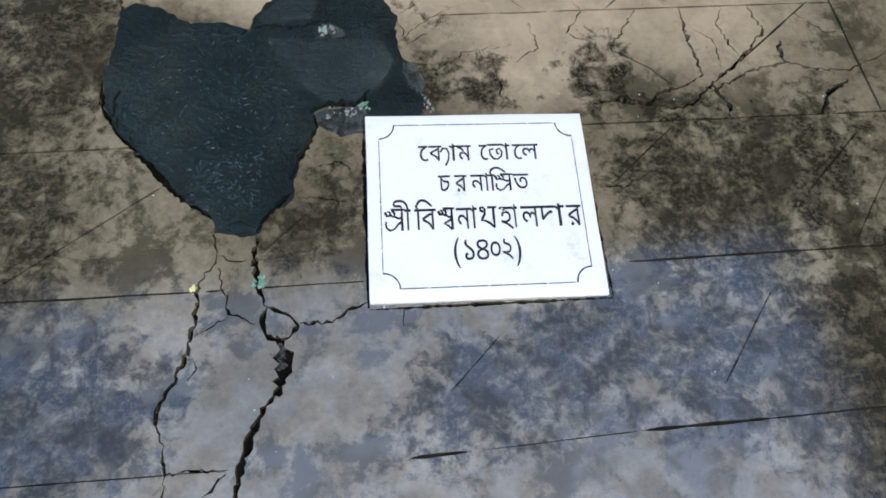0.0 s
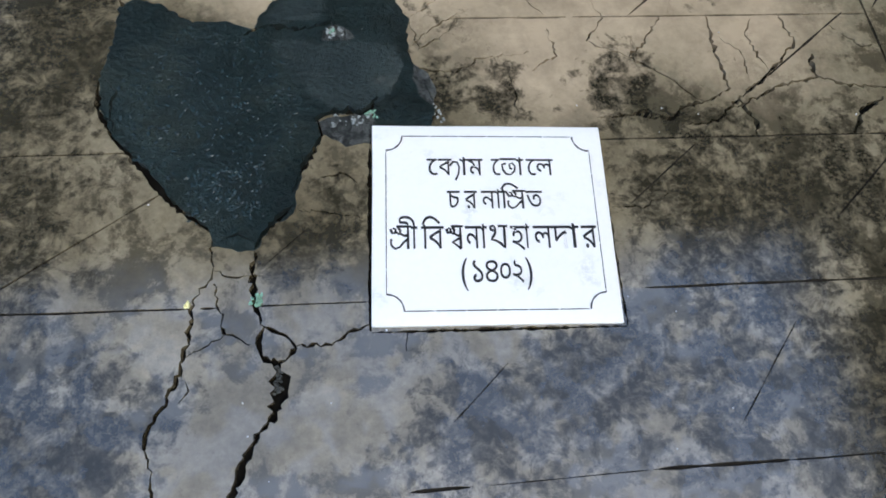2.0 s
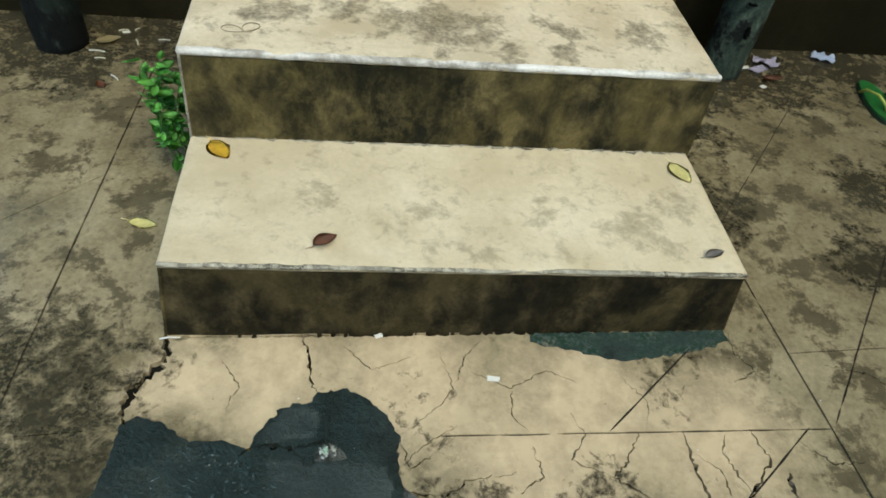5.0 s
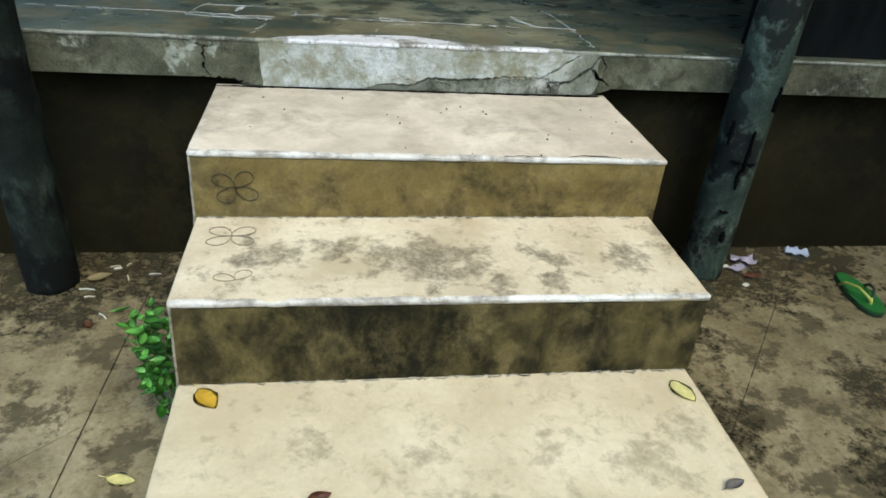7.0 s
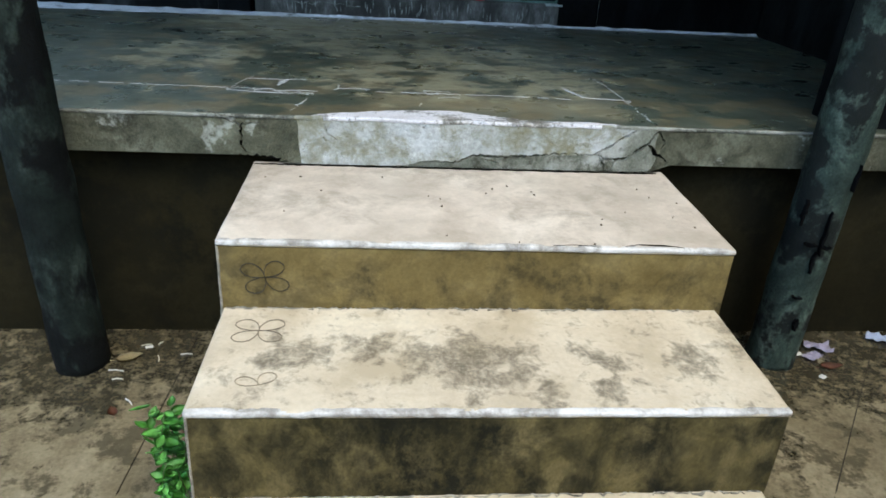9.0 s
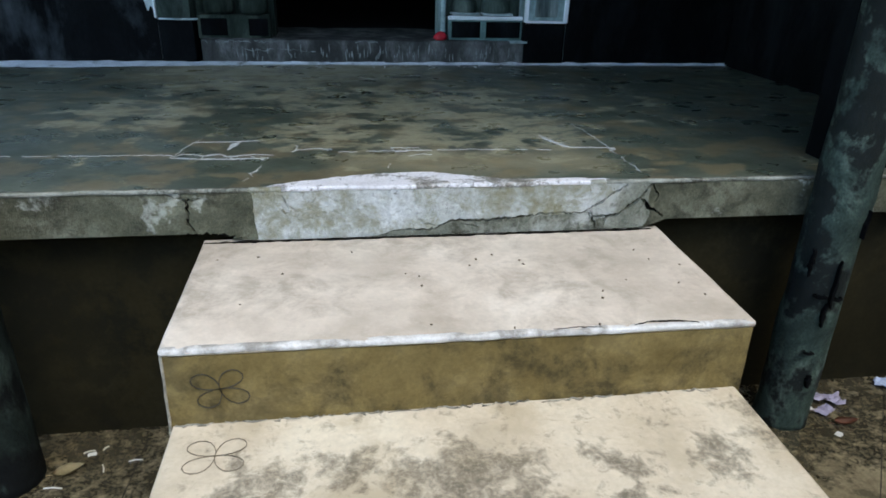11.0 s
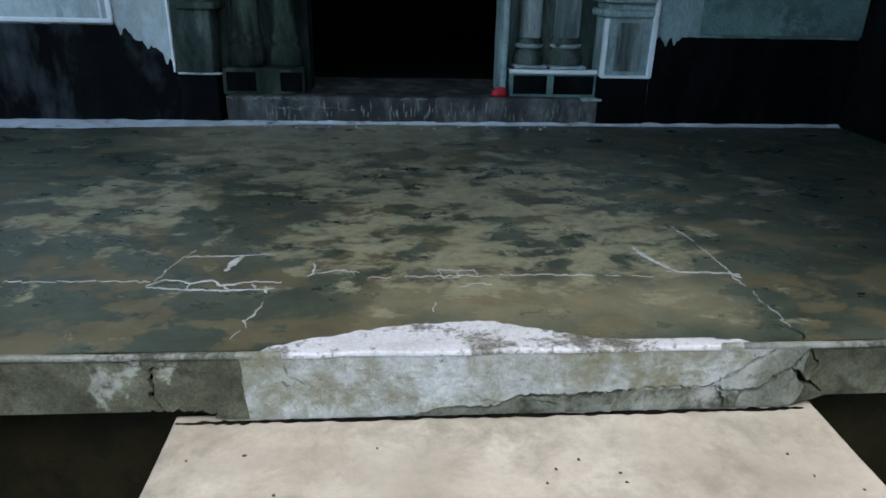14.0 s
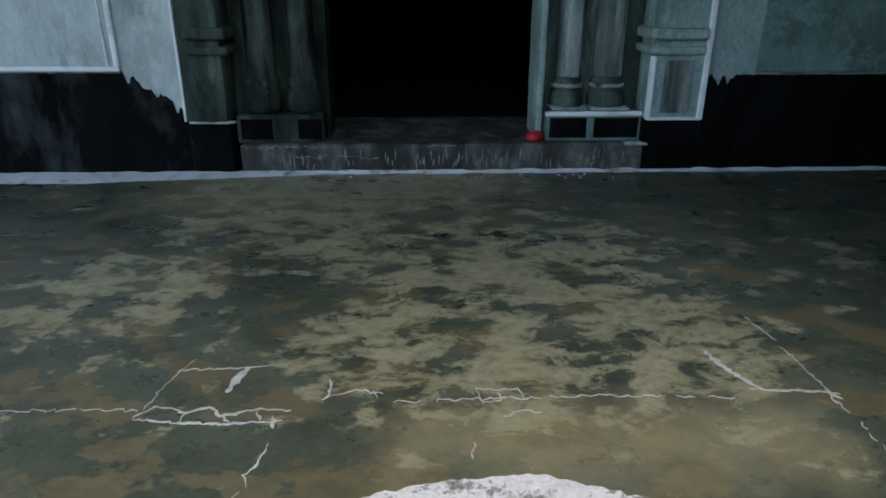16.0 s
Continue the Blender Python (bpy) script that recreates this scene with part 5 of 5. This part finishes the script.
YA_FOOT = [[(0.0, -0.42), (0.3, -0.18), (0.7, -0.2), (0.9, -0.5), (0.8, -0.95), (0.5, -1.3)]]
BHA = [[(0.0, 0.0), (0.5, 0.0), (1.0, 0.0)], [(0.36, -0.28), (0.12, -0.34), (0.16, -0.66), (0.34, -0.92), (0.6, -0.96), (0.84, -0.76), (0.9, -0.46), (0.74, -0.24), (0.56, -0.34), (0.6, -0.58), (0.72, -0.62)]]
T1, T2, T3 = (0.109, 0.030), (0.050, 0.031), (-0.0125, 0.038)
LETTERS = [
    ("\u09c7", -0.1044, -0.0864, T1), ("\u09ac", -0.086, -0.0634, T1), ("\u09be", -0.05, -0.0353, T1), ("\u09ae", -0.036, -0.0113, T1), ("\u09c7", 0.0028, 0.0178, T1), ("\u09be", 0.045, 0.0578, T1), ("\u09c7", 0.062, 0.0779, T1), ("\u09b2", 0.077, 0.1079, T1),
    ("\u099a", -0.0729, -0.0519, T2), ("\u09b0", -0.0449, -0.0238, T2), ("\u09a8", -0.0168, 0.006, T2), ("\u09be", 0.006, 0.0163, T2), ("\u09bf", 0.0145, 0.0455, T2), ("\u09a4", 0.057, 0.0844, T2),
    ("\u09c0", -0.152, -0.1225, T3), ("\u09bf", -0.1165, -0.086, T3), ("\u09ac", -0.106, -0.0804, T3), ("\u09a8", -0.0463, -0.0225, T3), ("\u09be", -0.0225, -0.0112, T3), ("\u09b9", 0.0268, 0.049, T3), ("\u09be", 0.049, 0.0579, T3), ("\u09b2", 0.0639, 0.0949, T3), ("\u09a6", 0.0949, 0.122, T3), ("\u09be", 0.122, 0.139, T3), ("\u09b0", 0.143, 0.1681, T3),
]
T4 = (-0.071, 0.036)
LETTERS += [("(", -0.055, -0.045, T4), ("\u09e7", -0.037, -0.021, T4), ("\u09ea", -0.017, 0.003, T4), ("\u09e6", 0.006, 0.023, T4), ("\u09e8", 0.026, 0.043, T4), (")", 0.047, 0.057, T4)]
for ch, u0, u1, row in LETTERS:
    part("engraved_letter", lettering(ch, u0, u1, *row), INK, plaque)
for strokes, u0, u1, row, w in ((YA_FOOT, -0.066, -0.049, T1, 0.0028), (BHA, 0.0178, 0.0458, T1, 0.0028), (SHA_TOP + RA_FOOT, 0.026, 0.0555, T2, 0.0028), (SHA_TOP + RA_FOOT, -0.1656, -0.133, T3, 0.0034), (SHA_TOP + BA_FOOT, -0.0764, -0.0503, T3, 0.0034), (THA, -0.0062, 0.0208, T3, 0.0034)):
    part("engraved_letter", strip(drawn(strokes, u0, u1, *row, w), on_plaque, 0.0014), INK, plaque)

# ---- scratched flower drawings on the steps ----
def flower_lines(cx, cy, size, seed, turn=0.0):
    out = []
    for k in range(4):
        a = radians(45 + 90 * k + turn)
        pts = []
        for i in range(15):
            s = 2 * math.pi * i / 14
            u, v = size * (0.5 - 0.5 * math.cos(s)), size * 0.42 * math.sin(s) * (0.5 - 0.5 * math.cos(s)) ** 0.4
            pts.append((cx + u * math.cos(a) - v * math.sin(a), cy + 0.8 * (u * math.sin(a) + v * math.cos(a))))
        out.append(ribbon(jag(pts, 0.01, 0.0012, seed + k), 0.0017, seed + k, taper=False, ragged=0.4))
    return out


part("scratched_flower", strip(flower_lines(-0.298, 0.645, 0.066, 400), lambda x, y, h: (x, y, tread_top(1, x, y) + 0.0012 + h), 0.0008), LINE, stairs, "scratched four-petal flower drawing")
part("scratched_flower", strip(flower_lines(-0.268, 0.463, 0.05, 410, 20)[:2], lambda x, y, h: (x, y, tread_top(1, x, y) + 0.0012 + h), 0.0008), FAINT, stairs, "faint scratched flower drawing")
part("scratched_flower", strip(flower_lines(-0.294, 0.51, 0.06, 420, 8), lambda x, z, h: (x, Y3 - 0.0005 - h, z), 0.0016), SOOT, stairs, "scratched four-petal flower drawing")

# ---- plant at the side of the steps ----
plant = thing("weed_plant", (-0.437, 0.56, 0.0), "small fresh green weed growing beside the cement steps", "plant")
leaf_mesh = part("leaf", leaf_bm(0.032, 0.021, 0.3, 0.25, seed=3), GREENLEAF)
small_mesh = part("leaf", leaf_bm(0.022, 0.015, 0.3, 0.25, seed=4), GREENLEAF)
leaf_data = [leaf_mesh.data, small_mesh.data]
bpy.data.objects.remove(leaf_mesh)
bpy.data.objects.remove(small_mesh)
r = random.Random(11)
stems = []
for i in range(7):
    bx, by = r.uniform(-0.03, 0.02), r.uniform(-0.05, 0.05)
    tip = Vector((r.uniform(-0.1, 0.02), r.uniform(-0.08, 0.05), r.uniform(0.18, 0.32)))
    pts = [Vector((bx, by, -0.003)).lerp(tip, k) + Vector((-0.025 * math.sin(math.pi * k), 0, 0.02 * math.sin(math.pi * k))) for k in (j / 6 for j in range(7))]
    stems.append(pts)
    part("stem", tube(pts, 0.0022, 6, 0.5), STEM, plant)
for pts in stems:
    for j in range(21):
        k = r.uniform(0.1, 1.0) if j else 1.0
        a = min(int(k * 6), 5)
        p = pts[a].lerp(pts[a + 1], k * 6 - a)
        ob = new("leaf", leaf_data[r.random() < 0.35])
        ob.parent = plant
        ob.matrix_basis = Matrix.Translation(p) @ Euler((radians(r.uniform(-40, 35)), radians(r.uniform(-40, 40)), radians(r.uniform(0, 360)))).to_matrix().to_4x4() @ Matrix.Scale(r.uniform(0.85, 1.4), 4)

# ---- fallen leaves ----
def fallen(x, y, z, length, width, turn, mat, label, curl=0.3, fold=0.25, seed=0, tilt=0.0):
    ob = part("fallen_leaf", leaf_bm(length, width, curl, fold, 0.001, seed), mat)
    ob.matrix_world = pose(x, y, z + 0.0012, tilt, 0, turn)
    stalk = part("stalk", tube([(0, 0.002, 0.002), (0, -0.008, 0.003), (0.002, -0.016, 0.006)], 0.0008, 5, 0.7), mat, ob)
    return tagged(ob, label, "leaf", "fallen leaves")


fallen(-0.35, 0.37, tread_top(0, -0.35, 0.37), 0.076, 0.047, 215, YELLOWLEAF, "yellow fallen leaf lying on a cement step", 0.06, 0.03, seed=1)
fallen(0.714, 0.345, tread_top(0, 0.714, 0.345), 0.078, 0.05, 200, PALELEAF, "pale yellow fallen leaf lying on a cement step", 0.06, 0.03, seed=2)
fallen(-0.118, 0.05, tread_top(0, -0.118, 0.05), 0.05, 0.03, -65, BROWNLEAF, "curled brown dry leaf on a cement step", 0.7, 0.9, seed=3)
fallen(0.69, 0.04, tread_top(0, 0.69, 0.04), 0.045, 0.022, -75, plain("grey_dry_leaf", (0.2, 0.18, 0.17), 0.7), "curled grey dry leaf on a cement step", 0.5, 0.8, seed=4)
fallen(-0.56, 0.335, 0.0, 0.07, 0.036, -105, PALELEAF, "pale yellow fallen leaf on the courtyard floor", 0.06, 0.03, seed=5)
fallen(-0.825, 1.12, 0.0, 0.075, 0.045, -70, plain("tan_dry_leaf", (0.4, 0.33, 0.18), 0.6), "tan dry leaf on the floor by the plinth", 0.3, seed=6)
fallen(1.385, 1.075, 0.0, 0.07, 0.035, -100, BROWNLEAF, "curled brown dry leaf on the floor by a post", 0.9, 0.8, seed=7)
fallen(-0.745, 0.872, 0.0, 0.04, 0.026, 30, BROWNLEAF, "small brown dry leaf on the courtyard floor", 0.3, 0.3, seed=8)

# ---- straws, papers and wrappers ----
def straw(x, y, z, length, turn, mat=STRAW, label="short dry straw on the cement floor"):
    ob = part("straw", tube([(-length / 2, 0, 0.003), (0, 0.002, 0.0035), (length / 2, 0, 0.002)], 0.0021, 6, 0.8), mat)
    ob.matrix_world = pose(x, y, z, 0, 0, turn)
    return tagged(ob, label, "straw", "straws on the floor")


for x, y, l, a in ((-0.408, -0.006, 0.04, 6), (-0.808, 1.07, 0.045, -5), (-0.628, 1.151, 0.035, 5), (-0.726, 0.93, 0.035, -45), (-0.705, 1.13, 0.03, -70), (-0.76, 1.2, 0.03, 20), (-0.72, 1.21, 0.02, 60), (-0.79, 1.03, 0.03, 5)):
    straw(x, y, 0.0, l, a, PAPER if l > 0.034 else STRAW)


def scrap(x, y, w, h, turn, mat, name, label, cat, crumple=0.2, z=0.0):
    """A crumpled scrap with a little thickness."""
    bm = bmesh.new()
    bmesh.ops.create_grid(bm, x_segments=7, y_segments=5, size=0.5)
    for v in bm.verts:
        n = noise.noise_vector(Vector((v.co.x * 4 + x * 50, v.co.y * 4 + y * 50, 0)))
        v.co = Vector((v.co.x * w + 0.15 * w * n.x, v.co.y * h + 0.15 * h * n.y, (0.3 + abs(n.z)) * crumple * min(w, h) + 0.0006))
    bmesh.ops.solidify(bm, geom=bm.faces[:], thickness=0.0006)
    ob = part(name, bm, mat)
    ob.matrix_world = pose(x, y, z, 0, 0, turn)
    return tagged(ob, label, cat)


scrap(0.245, -0.118, 0.026, 0.012, -8, PAPER, "paper_scrap", "small white paper scrap on the cracked floor", "paper", 0.15)
scrap(0.014, -0.006, 0.016, 0.01, 20, PAPER, "paper_scrap", "tiny white paper scrap at the foot of the step", "paper")
scrap(1.37, 1.03, 0.022, 0.018, 30, PAPER, "paper_scrap", "tiny white paper scrap by a post", "paper")
scrap(1.355, 1.15, 0.03, 0.018, 10, PAPER, "paper_scrap", "small white paper scrap at the post foot", "paper", 0.4)
scrap(1.44, 1.18, 0.085, 0.05, -20, PURPLE, "plastic_wrapper", "crumpled pale purple plastic wrapper by a post", "wrapper", 0.6)
scrap(1.395, 1.13, 0.06, 0.035, 25, PURPLE, "plastic_wrapper", "crumpled pale purple plastic wrapper by a post", "wrapper", 0.6)
scrap(1.70, 1.235, 0.085, 0.05, -25, BLUEWHITE, "plastic_wrapper", "pale blue plastic scrap on the floor by the plinth", "wrapper", 0.5)
scrap(-0.75, 1.19, 0.022, 0.014, 15, PAPER, "paper_scrap", "small white paper scrap by the plinth", "paper", 0.3)

# ---- chips of broken cement in the holes of the floor ----
def rubble(name, x, y, rx, ry, count, size, mat, label, seed, z=0.0, on=None):
    r, bm = random.Random(seed), bmesh.new()
    for _ in range(count):
        px, py = x + r.uniform(-rx, rx), y + r.uniform(-ry, ry)
        m = Matrix.Translation((px, py, z if on is None else tread_top(on, px, py))) @ Euler((r.uniform(0, 3), r.uniform(0, 3), r.uniform(0, 3))).to_matrix().to_4x4() @ Matrix.Diagonal((size * r.uniform(0.5, 1.3), size * r.uniform(0.4, 1.0), size * r.uniform(0.3, 0.7), 1))
        v = bmesh.ops.create_icosphere(bm, subdivisions=1, radius=1, matrix=m)["verts"]
        for a in v:
            a.co += Vector((r.uniform(-1, 1), r.uniform(-1, 1), r.uniform(-1, 1))) * size * 0.25
    return tagged(part(name, bm, mat), label, "rubble", kind="stuff")


def lumps_on_patch():
    """Low pebbly lumps in the coarse surface of the dark patch."""
    r, bm = random.Random(77), bmesh.new()
    while len(bm.verts) < 12 * 900:
        a, d = r.uniform(0, 6.283), math.sqrt(r.random())
        x, y = -0.3 + 0.155 * d * math.cos(a), -0.4 + 0.16 * d * math.sin(a)
        if r.random() < 0.3:
            x, y = -0.27 + r.uniform(-0.06, 0.06), -0.57 + r.uniform(-0.05, 0.05)
        size = r.uniform(0.001, 0.0032)
        m = Matrix.Translation((x, y, 0.001)) @ Matrix.Rotation(r.uniform(0, 3), 4, "Z") @ Matrix.Diagonal((size * r.uniform(1, 2.2), size, size * 0.55, 1))
        v = bmesh.ops.create_icosphere(bm, subdivisions=1, radius=1, matrix=m)["verts"]
        for p in v:
            p.co += Vector((r.uniform(-1, 1), r.uniform(-1, 1), r.uniform(-0.5, 0.5))) * size * 0.3
    return bm


tagged(part("coarse_gravel", lumps_on_patch(), GRAIN), "dark coarse grains standing out of the cement patch", "gravel", kind="stuff")
rubble("cement_chips", -0.065, -0.448, 0.035, 0.012, 34, 0.006, CHIP, "pale and grey cement chips in the broken floor", 20, -0.002)
rubble("cement_chips", -0.085, -0.268, 0.018, 0.01, 14, 0.006, CHIP, "pale cement chips in the broken patch", 21)
rubble("crack_rubble", -0.19, -0.88, 0.006, 0.022, 30, 0.0045, plain("dark_crack_rubble", (0.06, 0.062, 0.055), 0.9, 0.5, 60), "dark grey crumbs in the wide floor crack", 31, -0.006)
rubble("cement_chips", 0.085, -0.44, 0.008, 0.02, 10, 0.004, CHIP, "pale cement chips beside the plaque", 22)
MINT = plain("pale_green_lichen", (0.22, 0.4, 0.28), 0.8, 0.4, 80)
rubble("lichen_scraps", -0.222, -0.755, 0.009, 0.009, 14, 0.005, MINT, "pale green scraps on a floor crack", 23)
rubble("lichen_scraps", -0.03, -0.437, 0.012, 0.008, 12, 0.004, MINT, "pale green scraps beside the plaque", 24)
rubble("lichen_scraps", -0.089, -0.262, 0.006, 0.006, 9, 0.005, MINT, "pale green scraps in the broken patch", 25)
rubble("petal_scraps", -0.322, -0.754, 0.004, 0.006, 4, 0.006, PALELEAF, "pale yellow petal scraps on the floor", 26)
rubble("cement_grit", 0.2, 0.95, 0.55, 0.2, 24, 0.0042, plain("brown_grit", (0.1, 0.075, 0.05), 0.9), "brown grit on the top step", 27, on=2)
rubble("cement_grit", 0.0, 1.9, 1.2, 0.6, 14, 0.0035, plain("dark_grit", (0.05, 0.05, 0.045), 0.9), "dark grit on the veranda floor", 28, VZ)
rubble("lime_flakes", 0.1, 2.97, 0.7, 0.03, 26, 0.007, LIME, "white lime flakes along the sill foot", 29, VZ)
rubble("wet_specks", 0.3, -0.6, 0.7, 0.45, 26, 0.0022, PAPER, "tiny white specks on the cement floor", 30)

# ---- rubber sandal ----
sandal = thing("rubber_sandal", (1.752, 0.95, 0.0), "green rubber flip-flop sandal lying on the courtyard floor", "sandal", turn=172)
outline = []
for i in range(36):
    a = 2 * math.pi * i / 36
    y = 0.13 * math.cos(a)
    w = 0.05 * (1 - 0.16 * math.cos(a - 2.2)) * (0.92 if math.cos(a) < 0 else 1.0)
    outline.append((w * math.copysign(abs(math.sin(a)) ** 0.8, math.sin(a)), y))
for name, z0, z1, grow, mat in (("sole", 0.0, 0.013, 1.0, RUBBERDARK), ("footbed", 0.0132, 0.019, 0.965, RUBBER)):
    bm = bmesh.new()
    lo = [bm.verts.new((x * grow, y * grow, z0 + 0.0)) for x, y in outline]
    hi = [bm.verts.new((x * grow, y * grow, z1)) for x, y in outline]
    for i in range(36):
        bm.faces.new([lo[i], lo[(i + 1) % 36], hi[(i + 1) % 36], hi[i]])
    bm.faces.new(hi)
    bm.faces.new(lo[::-1])
    bmesh.ops.recalc_face_normals(bm, faces=bm.faces)
    part(name, bm, mat, sandal, "dark sole edge" if name == "sole" else "bright green footbed")
for s in (-1, 1):
    part("strap", tube([(0, 0.075, 0.019), (0.006 * s, 0.065, 0.036), (0.026 * s, 0.03, 0.052), (0.043 * s, -0.02, 0.04), (0.045 * s, -0.045, 0.016)], 0.0052, 8), RUBBERDARK if s < 0 else STRAPYEL, sandal, "rubber strap")
part("toe_post", tube([(0, 0.076, 0.012), (0, 0.074, 0.03), (0, 0.066, 0.038)], 0.005, 8), STRAPYEL, sandal, "yellow-green toe post")

# ---- red flower on the door sill ----
flower = thing("red_flower", (0.455, 3.1, SILL_Z + 0.001), "wilted red hibiscus flower lying on the door sill", "flower")
for i in range(7):
    p = part("petal", leaf_bm(0.046, 0.042, 0.25, 0.15, 0.001, 40 + i), REDPETAL, flower)
    p.matrix_basis = pose(0, 0, 0.003, 6 + 7 * (i % 3), 0, i * 51)
dome = lathe([(0.03, 0.0), (0.036, 0.008), (0.031, 0.022), (0.018, 0.033), (0.004, 0.037)], 14)
shake(dome, 0.006, 35)
part("blossom", dome, REDPETAL, flower, "crumpled red petals")
